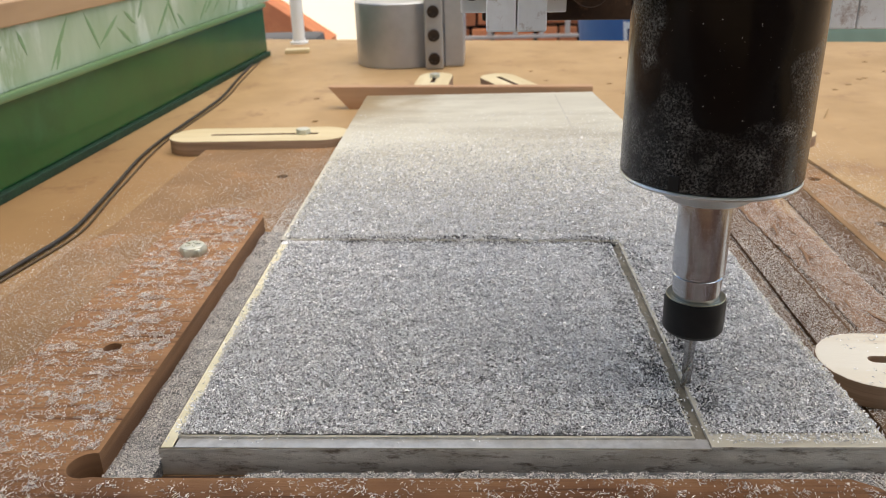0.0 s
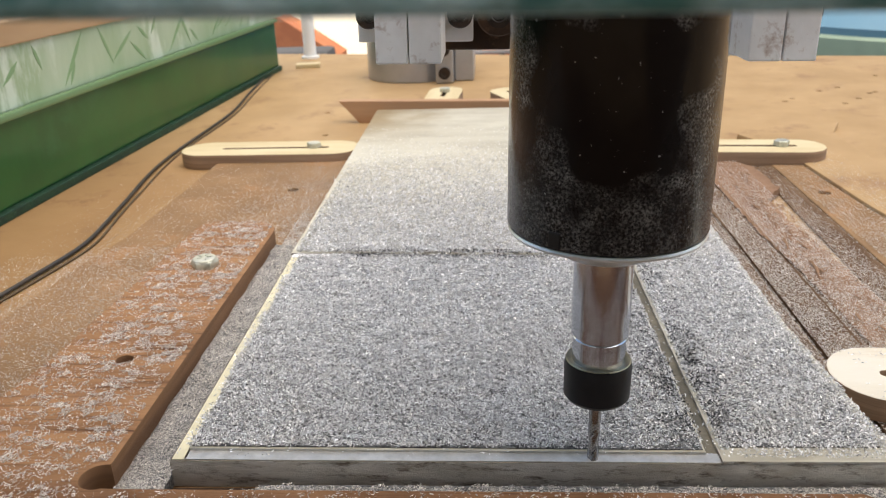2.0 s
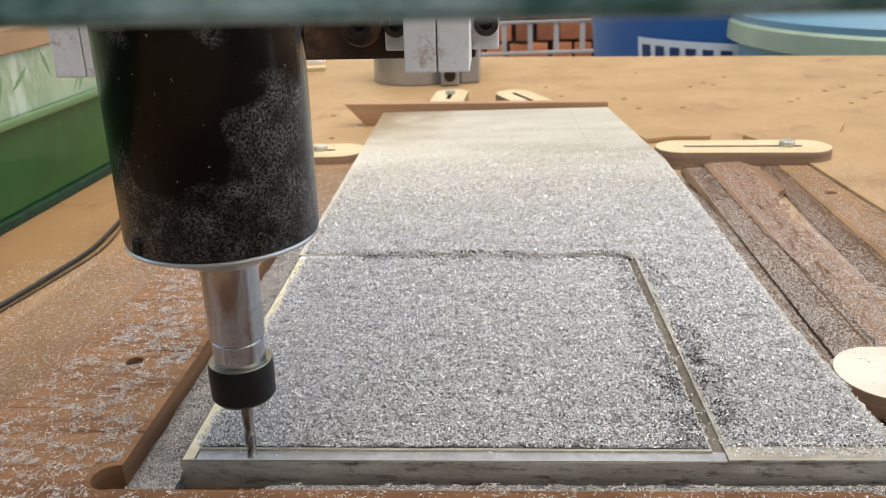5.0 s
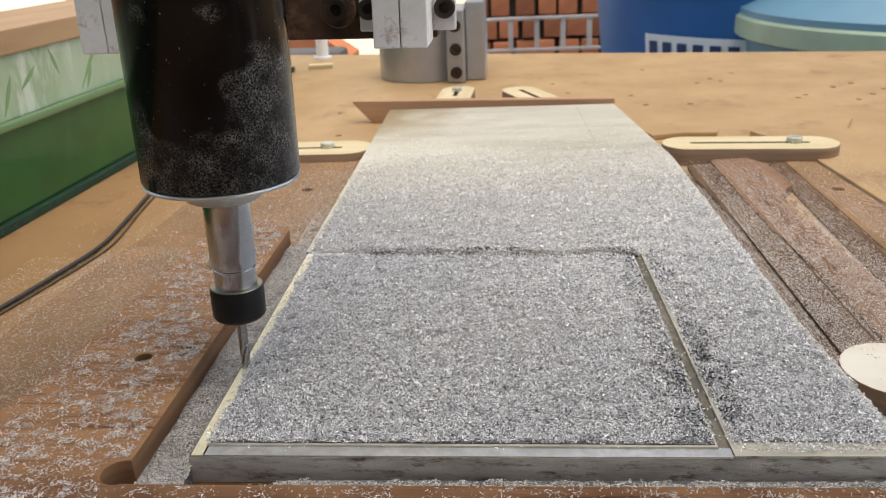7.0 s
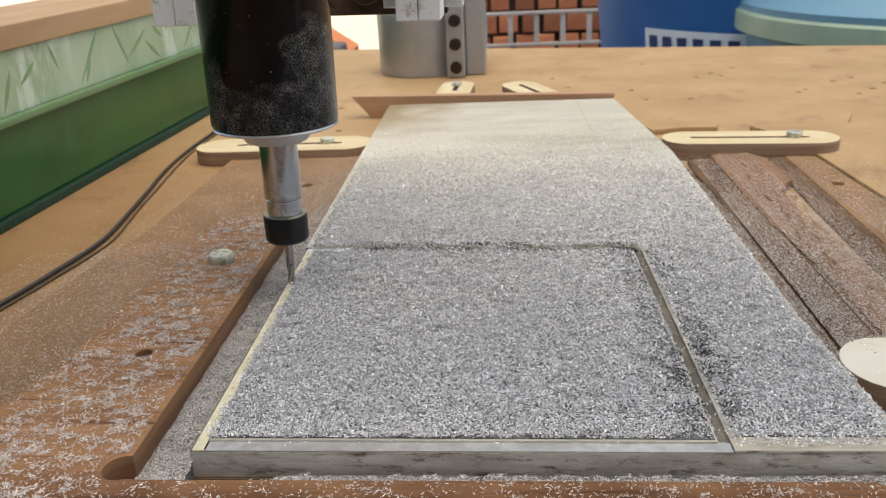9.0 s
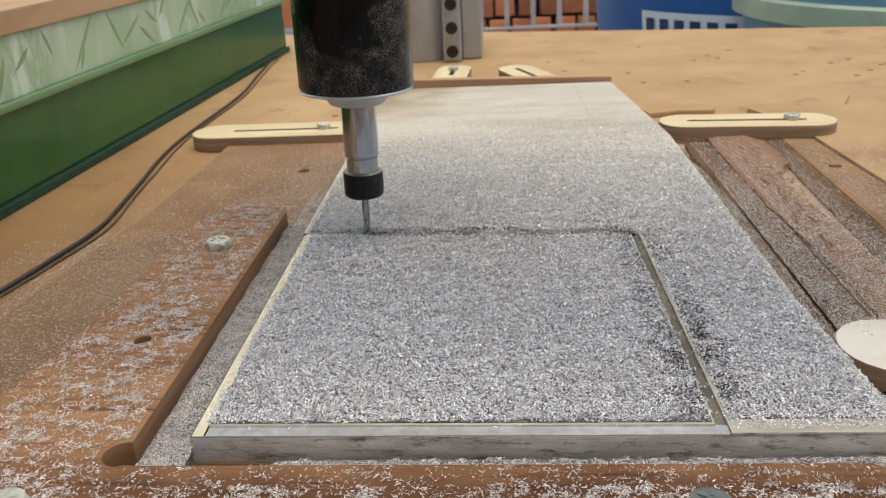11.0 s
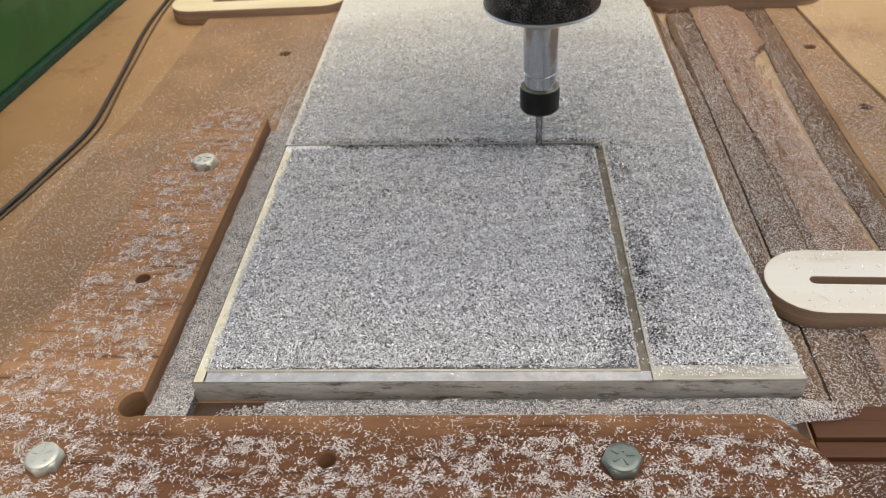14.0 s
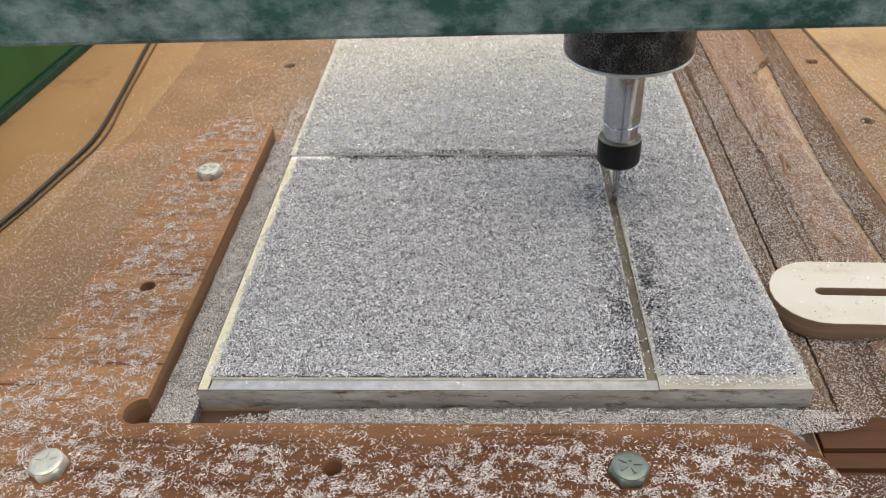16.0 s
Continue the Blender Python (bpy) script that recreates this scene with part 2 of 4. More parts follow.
# near-black that paints the shade at the bottom of drilled holes
HOLESHADE = mat("drilled_hole_shade", (0.035, 0.018, 0.01), 0.9, bump=0)
CABLE = mat("black_rubber_cable", (0.03, 0.026, 0.022), 0.5, base2=(0.06, 0.045, 0.03), scale=40, bump=0.1)
WIRE = mat("olive_brown_wire", (0.13, 0.085, 0.04), 0.5, scale=60, bump=0.1)
PLANK = mat("weathered_plank", (0.48, 0.31, 0.17), 0.75, base2=(0.33, 0.19, 0.095), scale=20, stretch=(1, 0.15, 1), bump=0.4)
# dark boards for the unseen panels added round the viewpoint
DARKBOARDS = mat("dark_unseen_boards", (0.05, 0.048, 0.05), 0.85, base2=(0.03, 0.03, 0.032), scale=6, bump=0.3, bscale=60)
BLUE = mat("blue_polyethylene", (0.03, 0.19, 0.50), 0.4, base2=(0.02, 0.14, 0.40), scale=3, bump=0.05, bscale=30)
PALEBLUE = mat("faded_blue_lid", (0.16, 0.31, 0.38), 0.45, base2=(0.12, 0.26, 0.34), scale=3, bump=0.05, bscale=30)
RIM = mat("pale_yellow_rim", (0.42, 0.52, 0.36), 0.5, scale=5, bump=0.05)
WHITE = mat("white_paint", (0.80, 0.80, 0.78), 0.5, base2=(0.72, 0.72, 0.69), scale=8, bump=0.05)
FENCE = mat("chalky_grey_paint", (0.60, 0.56, 0.52), 0.6, base2=(0.46, 0.40, 0.35), scale=10, bump=0.1)
INK = mat("dark_blue_print", (0.02, 0.05, 0.14), 0.5, scale=8, bump=0)
BRICK = mat("orange_brick", (0.70, 0.26, 0.105), 0.85, base2=(0.50, 0.16, 0.07), scale=9, bump=0.4, bscale=80, objrand=0.5)
MORTAR = mat("dark_brick_joints", (0.10, 0.075, 0.06), 0.9, scale=10, bump=0.4, bscale=80)
CONCRETE = mat("oily_grey_concrete", (0.13, 0.125, 0.12), 0.8, base2=(0.08, 0.077, 0.074), scale=3, bump=0.3, bscale=40)


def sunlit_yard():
    """Emission for overexposed daylight, with a yellow-green patch of foliage far to the side."""
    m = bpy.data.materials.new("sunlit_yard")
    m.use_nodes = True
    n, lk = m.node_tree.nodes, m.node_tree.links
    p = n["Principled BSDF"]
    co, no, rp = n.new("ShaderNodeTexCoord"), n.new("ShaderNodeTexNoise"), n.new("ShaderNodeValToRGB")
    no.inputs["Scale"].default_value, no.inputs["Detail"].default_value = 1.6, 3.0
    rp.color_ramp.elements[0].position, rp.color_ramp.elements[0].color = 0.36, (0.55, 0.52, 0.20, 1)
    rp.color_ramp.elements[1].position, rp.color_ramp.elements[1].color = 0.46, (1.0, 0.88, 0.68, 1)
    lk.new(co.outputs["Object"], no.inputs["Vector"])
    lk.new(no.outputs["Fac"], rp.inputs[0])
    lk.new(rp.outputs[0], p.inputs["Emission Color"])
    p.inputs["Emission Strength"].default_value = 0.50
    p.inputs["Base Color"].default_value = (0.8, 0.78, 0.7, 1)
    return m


DAYLIGHT = sunlit_yard()


# ---------------------------------------------------------------- shape helpers
def part(name, bm, material, parent=None, label="", smooth=False):
    me = bpy.data.meshes.new(name)
    bm.to_mesh(me)
    bm.free()
    return part_mesh(name, me, material, parent, label, smooth)


def part_mesh(name, me, material, parent=None, label="", smooth=False):
    for m in (material if isinstance(material, (list, tuple)) else (material,)):
        me.materials.append(m)
    if smooth:
        me.shade_smooth()
        me.set_sharp_from_angle(angle=radians(35))
    ob = new(name, me)
    ob.parent = parent
    return tagged(ob, label)


def thing(name, label, category, m=None, group="", kind=""):
    ob = new(name)
    ob.empty_display_size = 0.02
    if m is not None:
        ob.matrix_basis = m
    return tagged(ob, label, category, group, kind)


def box(x0, x1, y0, y1, z0, z1, bevel=0.0, bm=None):
    own = bmesh.new()
    bmesh.ops.create_cube(own, size=1, matrix=Matrix.LocRotScale(((x0 + x1) / 2, (y0 + y1) / 2, (z0 + z1) / 2), None, (x1 - x0, y1 - y0, z1 - z0)))
    if bevel:
        bmesh.ops.bevel(own, geom=own.edges[:], offset=bevel, segments=2, affect="EDGES", profile=0.6)
    return join(bm, own)


def join(bm, own):
    if bm is None:
        return own
    me = bpy.data.meshes.new("tmp")
    own.to_mesh(me)
    own.free()
    bm.from_mesh(me)
    bpy.data.meshes.remove(me)
    return bm


def lathe(profile, seg=48, m=None, bm=None):
    """Turned shape round z from (radius, height) pairs; closed at both ends."""
    own = bmesh.new()
    rings = []
    for r, z in profile:
        rings.append([own.verts.new((r * math.cos(2 * math.pi * k / seg), r * math.sin(2 * math.pi * k / seg), z)) for k in range(seg)])
    for a, b in zip(rings, rings[1:]):
        for k in range(seg):
            own.faces.new((a[k], a[(k + 1) % seg], b[(k + 1) % seg], b[k]))
    own.faces.new(rings[0][::-1])
    own.faces.new(rings[-1])
    bmesh.ops.recalc_face_normals(own, faces=own.faces[:])
    if m is not None:
        own.transform(m)
    return join(bm, own)


def sheet(name, outlines, z0, z1, material, parent=None, label="", bevel=0.0006, smooth=True):
    """Flat board of an outline, with holes for the further outlines, and softened edges."""
    cu = bpy.data.curves.new(name, "CURVE")
    cu.dimensions, cu.fill_mode = "2D", "BOTH"
    cu.extrude, cu.bevel_depth, cu.bevel_resolution = (z1 - z0) / 2 - bevel, bevel, 1
    for pts in outlines:
        sp = cu.splines.new("POLY")
        sp.points.add(len(pts) - 1)
        for q, (x, y) in zip(sp.points, pts):
            q.co = (x, y, 0, 1)
        sp.use_cyclic_u = True
    tmp = bpy.data.objects.new("tmp", cu)
    scene.collection.objects.link(tmp)
    bpy.context.view_layer.update()
    me = bpy.data.meshes.new_from_object(tmp.evaluated_get(bpy.context.evaluated_depsgraph_get()))
    bpy.data.objects.remove(tmp)
    bpy.data.curves.remove(cu)
    me.materials.clear()
    me.transform(Matrix.Translation((0, 0, (z0 + z1) / 2)))
    ob = part_mesh(name, me, material, parent, label, smooth)
    if isinstance(material, (list, tuple)):
        for f in me.polygons:
            f.material_index = 0 if f.normal.z > 0.7 else 1
    return ob


def circle(x, y, r, n=20, wob=0.0):
    return [(x + r * (1 + wob * math.sin(3 * a + x * 90)) * math.cos(a), y + r * (1 + wob * math.cos(2 * a + y * 70)) * math.sin(a)) for a in (2 * math.pi * k / n for k in range(n))]


def slot(x0, x1, y, r, n=12):
    """Outline with round ends, from x0 to x1."""
    a = [(x1 - r + r * math.sin(math.pi * k / n), y + r * math.cos(math.pi * k / n)) for k in range(n + 1)]
    b = [(x0 + r - r * math.sin(math.pi * k / n), y - r * math.cos(math.pi * k / n)) for k in range(n + 1)]
    return a + b


def tube(name, pts, r, material, parent=None, label="", res=6):
    cu = bpy.data.curves.new(name, "CURVE")
    cu.dimensions, cu.bevel_depth, cu.bevel_resolution, cu.use_fill_caps = "3D", r, 3, True
    sp = cu.splines.new("NURBS")
    sp.points.add(len(pts) - 1)
    for q, c in zip(sp.points, pts):
        q.co = (*c, 1)
    sp.use_endpoint_u, sp.order_u, sp.resolution_u = True, 4, res
    tmp = bpy.data.objects.new("tmp", cu)
    scene.collection.objects.link(tmp)
    bpy.context.view_layer.update()
    me = bpy.data.meshes.new_from_object(tmp.evaluated_get(bpy.context.evaluated_depsgraph_get()))
    bpy.data.objects.remove(tmp)
    bpy.data.curves.remove(cu)
    me.materials.clear()
    return part_mesh(name, me, material, parent, label, True)


# ---------------------------------------------------------------- the table and its boards
TZ = -0.016      # table top
BZ = -0.011      # boards under the work
FZ = 0.003       # top of the locating frame

ground = part("ground", box(-40, 40, -40, 60, -0.95, -0.90), CONCRETE)
tagged(ground, "grey concrete workshop floor reaching far out", "floor", kind="structure")

# unseen overhead panel, added to block skylight behind the viewpoint
sky_blocker = part("ceiling", box(-4.5, 4.5, -4.0, -2.2, 1.75, 1.80), DARKBOARDS)
tagged(sky_blocker, "dark unseen panel added overhead to block skylight", "ceiling", kind="structure")
# unseen wall pieces, added so dark bands and bright gaps mirror in the spindle
for k, (xa, xb) in enumerate(((-4.5, -1.9), (-1.3, -0.35), (-0.2, 0.9), (1.5, 4.5))):
    w = part("wall_front_%d" % (k + 1), box(xa, xb, -4.1, -4.0, -0.90, 1.745), DARKBOARDS)
    tagged(w, "dark unseen wall added to mirror in the spindle", "wall", kind="structure")

table = thing("machine_table", "tan hardboard machine table with scattered drilled holes", "table")
rnd = random.Random(4)
table_holes = [(-0.0345, 0.3005), (-0.0401, 0.0507), (0.0538, -0.0421), (-0.03, 0.444), (-0.045, 0.47), (-0.06, 0.56)]
for k in range(34):
    table_holes.append((rnd.uniform(0.12, 0.75), rnd.uniform(0.53, 0.76)))
sheet("tabletop", [[(-0.62, -0.32), (1.15, -0.32), (1.15, 0.694), (-0.62, 1.043)]] + [circle(x, y, 0.0035, 10) for x, y in table_holes], TZ - 0.018, TZ, TABLE, table)
# coloured near-black, so the shade down the holes is painted on
sheet("subtop", [[(-0.61, -0.31), (1.14, -0.31), (1.14, 0.686), (-0.61, 1.031)]], TZ - 0.045, TZ - 0.0185, HOLESHADE, table)
for x, y in ((-0.55, -0.26), (1.08, -0.26), (-0.55, 0.95), (1.08, 0.62)):
    part("leg", box(x - 0.03, x + 0.03, y - 0.03, y + 0.03, -0.90, TZ - 0.0455, 0.003), GREENDARK, table)

left_board = sheet("spoilboard", [[(-0.155, -0.28), (0.2125, -0.28), (0.2125, 0.352), (0.0, 0.370), (-0.106, 0.376), (-0.108, 0.29), (-0.111, 0.216), (-0.118, 0.18), (-0.126, 0.10)],
                                  circle(-0.0345, 0.3005, 0.0042), circle(-0.0401, 0.0507, 0.0035), circle(0.0538, -0.0421, 0.0035)], TZ + 0.0002, BZ, BOARD)
tagged(left_board, "brown fibreboard spoilboard dusted with aluminium swarf", "board")



def rough_board(name, label, left, right, y0, y1, top, material, relief=0.0005, fray=0.0012, seed=0, rows=150, cols=12):
    """Worn board between two edges, x by y, with torn borders and a fibrous uneven top; top is (z at left, z at right)."""
    own = bmesh.new()
    ly, lx = zip(*left)
    ry, rx = zip(*right)
    grid = []
    for i in range(rows + 1):
        y = y0 + (y1 - y0) * i / rows
        a = np.interp(y, ly, lx) + fray * 0.5 * noise.noise((y * 150, seed, 0)) + fray * 0.3 * noise.noise((y * 600, seed, 3))
        b = np.interp(y, ry, rx) + fray * noise.noise((y * 170, seed, 7)) + fray * 0.6 * noise.noise((y * 700, seed, 9))
        row = []
        for k in range(cols + 1):
            f = k / cols
            x = a + (b - a) * f
            z = top[0] + (top[1] - top[0]) * f
            z += relief * noise.noise((x * 900, y * 90, seed)) + relief * 0.6 * noise.noise((x * 1400, y * 700, seed + 5))
            if k in (0, cols):
                z -= relief * 0.8
            row.append(own.verts.new((x, y, z)))
        grid.append([own.verts.new((a, y, TZ + 0.0002))] + row + [own.verts.new((b, y, TZ + 0.0002))])
    for p, q in zip(grid, grid[1:]):
        for k in range(len(p) - 1):
            own.faces.new((p[k], p[k + 1], q[k + 1], q[k]))
    own.faces.new(grid[0][::-1])
    own.faces.new(grid[-1])
    return tagged(part(name, own, material, smooth=True), label, "board")


rough_board("milled_board", "narrow brown board with a milled channel beside the plate", [(-0.008, 0.2142), (0.352, 0.2142)], [(-0.008, 0.2232), (0.10, 0.2238), (0.214, 0.2238), (0.352, 0.2165)],
            -0.008, 0.350, (BZ - 0.0032, BZ - 0.0024), BOARDDARK, 0.0006, 0.0008, 3)
rough_board("milled_board", "brown milled board dusted with fine swarf", [(-0.008, 0.2252), (0.10, 0.2256), (0.214, 0.2252), (0.312, 0.2208), (0.345, 0.222)], [(-0.008, 0.2464), (0.163, 0.2424), (0.2125, 0.2386), (0.345, 0.2376)],
            -0.008, 0.340, (BZ - 0.0016, BZ - 0.0010), BOARDDARK, 0.0006, 0.0010, 11)
strip = rough_board("waste_strip", "splintered reddish board strip with a torn edge", [(-0.008, 0.2472), (0.163, 0.2432), (0.2125, 0.2394), (0.352, 0.2384)],
                    [(-0.008, 0.2690), (0.08, 0.2660), (0.16, 0.2636), (0.231, 0.2598), (0.250, 0.2612), (0.262, 0.2594), (0.272, 0.2640), (0.284, 0.2728), (0.330, 0.2722), (0.350, 0.2620)],
                    -0.008, 0.350, (BZ - 0.0002, BZ + 0.0014), SPLINT, 0.0008, 0.0026, 23, 220)
splinters = random.Random(8)
for k in range(26):
    y = 0.05 + 0.29 * splinters.random() ** 0.7
    bm = bmesh.new()
    bmesh.ops.create_cone(bm, cap_ends=True, segments=5, radius1=0.0009, radius2=0.0003, depth=splinters.uniform(0.005, 0.014))
    bm.transform(pose(splinters.uniform(0.246, 0.264), y, BZ + 0.0012, 90 + splinters.uniform(-6, 6), 0, splinters.uniform(-14, 14)) @ Matrix.Diagonal((1, 0.5, 1, 1)))
    part("splinter", bm, SPLINT, strip)
rough_board("spoilboard", "brown fibreboard spoilboard worn hollow along the torn strip", [(-0.008, 0.2752), (0.16, 0.2700), (0.345, 0.2762)], [(-0.008, 0.2900), (0.16, 0.2850), (0.345, 0.2872)],
            -0.008, 0.352, (BZ - 0.0030, BZ - 0.0016), BOARDDARK, 0.0006, 0.0010, 31)
outer = sheet("spoilboard", [[(0.2908, -0.008), (0.334, -0.008), (0.3185, 0.2), (0.3125, 0.25), (0.3065, 0.345), (0.2882, 0.36), (0.2862, 0.16)], circle(0.2995, 0.2812, 0.0042), circle(0.3062, 0.2034, 0.0042)], TZ + 0.0002, BZ - 0.0015, BOARD)
tagged(outer, "brown fibreboard spoilboard with drilled holes", "board")
tan = sheet("hardboard_sheet", [[(0.336, -0.10), (0.70, -0.10), (0.62, 0.20), (0.40, 0.30), (0.356, 0.349), (0.357, 0.39), (0.360, 0.427), (0.366, 0.440), (0.3755, 0.4585), (0.352, 0.452), (0.340, 0.456), (0.3254, 0.4507), (0.306, 0.436), (0.298, 0.440), (0.2875, 0.425), (0.300, 0.395), (0.3085, 0.345), (0.3145, 0.25), (0.3205, 0.20)]], TZ + 0.0002, BZ, TABLE, bevel=0.0006)
tagged(tan, "tan fibreboard sheet with a torn far edge", "board")
offcut = sheet("board_offcut", [[(0.2125, 0.424), (0.236, 0.430), (0.262, 0.428), (0.266, 0.440), (0.2584, 0.4477), (0.243, 0.451), (0.2156, 0.4592), (0.206, 0.446)]], TZ + 0.0002, TZ + 0.0042, TABLE, bevel=0.0006)
tagged(offcut, "reddish torn fibreboard offcut lying behind the clamp", "board")
low_board = sheet("spoilboard", [[(0.2139, -0.30), (0.45, -0.30), (0.45, -0.0295), (0.2139, -0.0295)]], TZ + 0.0002, -0.0145, DARKRED)
tagged(low_board, "dark brown fibreboard piece strewn with swarf", "board")
rail_board = thing("milled_rail", "dark reddish plywood rail with stepped milled layers", "rail")
for k, (ya, yb, zb) in enumerate(((-0.0150, -0.0085, -0.0115), (-0.0225, -0.0152, -0.0105), (-0.0290, -0.0227, -0.0125))):
    part("layer", box(0.2139, 0.42, ya, yb, TZ + 0.0002, zb, 0.0004), DARKRED, rail_board)

# locating frame: a left arm with a round end and a front bar, relieved inner corner
corner = [(-0.0185 + 0.0062 * math.cos(a), -0.0180 + 0.0062 * math.sin(a)) for a in (radians(86 + 14 * k) for k in range(16))]
frame_out = ([(0.194, -0.0242), (0.1995, -0.0275), (0.2050, -0.0345), (0.2092, -0.043), (0.2108, -0.054), (0.2110, -0.16), (-0.125, -0.16), (-0.125, -0.06), (-0.092, -0.030), (-0.077, 0.0), (-0.068, 0.05), (-0.060, 0.190)]
             + [(-0.050 - 0.010 * math.cos(a), 0.1905 + 0.010 * math.sin(a)) for a in (radians(18 * k) for k in range(1, 6))]
             + [(-0.0345 + 0.0168 * math.sin(a), 0.1838 + 0.0168 * math.cos(a)) for a in (radians(10 * k) for k in range(10))]
             + [(-0.018, -0.0105)] + corner + [(-0.010, -0.0238)])
frame_holes = [circle(-0.0401, 0.0507, 0.0036), circle(0.0538, -0.0421, 0.0036)]
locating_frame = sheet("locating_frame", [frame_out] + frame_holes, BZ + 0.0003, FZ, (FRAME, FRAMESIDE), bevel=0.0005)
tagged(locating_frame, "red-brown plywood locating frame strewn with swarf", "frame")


def hex_bolt(x, y, z, turn, label="zinc-plated hex bolt screwed into the plywood frame", metal=None):
    metal = metal or ZINC
    b = thing("hex_bolt", label, "bolt", pose(x, y, z, 0, 0, turn), "bolts of the locating frame")
    bm = lathe([(0.0060, 0.0001), (0.0062, 0.0004), (0.0064, 0.0030), (0.0060, 0.0036), (0.0052, 0.0040)], 6)
    bm = lathe([(0.0056, 0.0030), (0.0054, 0.0041), (0.0049, 0.0045), (0.0040, 0.0046)], 28, None, bm)
    part("head", bm, metal, b, smooth=True)
    for k in range(5):
        bm = box(0.0012, 0.0036, -0.00035, 0.00035, 0.0045, 0.0051)
        bm.transform(pose(0, 0, 0, 0, 0, 72 * k))
        part("raised_mark", bm, metal, b)
    part("shank", lathe([(0.003, -0.008), (0.003, 0.0)], 12), metal, b)
    return b


hex_bolt(-0.0383, 0.1386, FZ, 10)
hex_bolt(-0.0395, -0.0433, FZ, 25)
hex_bolt(0.1467, -0.0439, FZ, 3, "dull grey-green hex bolt screwed into the plywood frame", OLDZINC)

# ---------------------------------------------------------------- the aluminium plate with its cut
FR, FL, BL, BR = (0.1605, -0.0035), (-0.0015, -0.002), (-0.001, 0.1595), (0.158, 0.1515)
plate = thing("aluminium_plate", "thick dull aluminium plate with a milled square outline, covered in swarf", "plate")
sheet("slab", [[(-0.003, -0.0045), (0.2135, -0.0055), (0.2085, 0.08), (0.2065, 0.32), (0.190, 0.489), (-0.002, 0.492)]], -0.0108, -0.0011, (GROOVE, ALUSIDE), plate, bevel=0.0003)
sheet("left_ledge", [[(-0.0026, -0.0042), (0.0016, -0.0042), (0.0018, 0.158), (-0.0022, 0.160)]], -0.0013, -0.0008, CREAMALU, plate, bevel=0.0001)
# near-white material paints the shine of the bare cut
sheet("back_ledge", [[(-0.002, 0.1574), (0.022, 0.1564), (0.021, 0.1602), (-0.002, 0.1614)]], -0.0013, -0.0006, BLOCK, plate, "freshly cut ledge with its shine put into the colour", bevel=0.0001)
sheet("front_ledge", [[(0.001, -0.0043), (0.1620, -0.0052), (0.1620, -0.001), (0.001, 0.0008)]], -0.0013, -0.0008, ALUCUT, plate, bevel=0.0001)
sheet("island", [[(0.0014, 0.0003), (0.1583, -0.0012), (0.1560, 0.1493), (0.0014, 0.1571)]], -0.0013, 0.0, (ALU, ALUCUT), plate, bevel=0.0002)
sheet("margin", [[(0.1625, -0.0055), (0.2135, -0.0055), (0.2085, 0.08), (0.2065, 0.32), (0.190, 0.489), (-0.002, 0.492), (-0.0028, 0.1618), (0.160, 0.1537)]], -0.0013, 0.0, (ALU, ALUSIDE), plate, bevel=0.0003)

scrap = part("metal_scrap", box(-0.0012, 0.0012, -0.0006, 0.0006, 0, 0.0042, 0.0003), WHITE)
scrap.matrix_basis = pose(0.121, 0.1545, -0.0005, 0, 12, 20)
tagged(scrap, "tiny white sliver standing in the milled line", "scrap")

part("scribed_line", box(-0.0002, 0.0002, -0.085, 0.085, 0.00005, 0.0002), ALUSIDE, plate).matrix_basis = pose(0.160, 0.40, 0, 0, 0, 1.5)

# ---------------------------------------------------------------- clamps
def strap_clamp(name, label, m, length, half, slot0, slot1, group, nut_at=None, thick=0.009, face=CLAMPTOP):
    c = thing(name, label, "clamp", m, group)
    sheet("strap", [slot(0, length, 0, half), slot(slot0, slot1, 0, 0.0028, 6)], 0.0, thick, (face, CLAMPSIDE), c, bevel=0.0007)
    if nut_at:
        part("bolt_head", lathe([(0.0052, thick), (0.0054, thick + 0.0005), (0.0054, thick + 0.0035), (0.0045, thick + 0.004)], 6, pose(nut_at, 0, 0)), ZINC, c)
        part("shank", lathe([(0.0025, 0.0), (0.0025, thick)], 10, pose(nut_at, 0, 0)), ZINC, c)
    return c


GR = "slotted clamps round the plate"
strap_clamp("slotted_clamp", "pale plywood slotted clamp pressed against the plate edge", pose(0.2145, 0.0505, BZ - 0.0012, 0, 0, -3), 0.125, 0.0185, 0.016, 0.105, GR, 0.085, 0.009, CLAMPPALE)
strap_clamp("slotted_clamp", "pale plywood slotted clamp with a bolt in its slot", pose(0.2095, 0.368, TZ, 0, 0, -5), 0.118, 0.017, 0.018, 0.100, GR, 0.089, 0.0125)
strap_clamp("slotted_clamp", "pale plywood slotted clamp with a blackened slot", pose(-0.003, 0.386, TZ, 0, 0, 179), 0.135, 0.019, 0.022, 0.105, GR, 0.034, 0.0112)
strap_clamp("small_clamp", "small pale plywood clamp behind the stop bar", pose(0.046, 0.525, TZ, 0, 0, 86), 0.10, 0.016, 0.05, 0.085, GR, 0.075, 0.010)
strap_clamp("small_clamp", "small pale plywood clamp behind the stop bar", pose(0.150, 0.505, TZ, 0, 0, 112), 0.115, 0.017, 0.03, 0.10, GR, None, 0.010)

stop = thing("stop_bar", "long reddish wooden stop bar behind the plate", "bar", pose(-0.035, 0.5195, TZ, 0, 0, -6.6))
bm = box(0.0, 0.228, -0.006, 0.003, 0.0, 0.020, 0.0006)
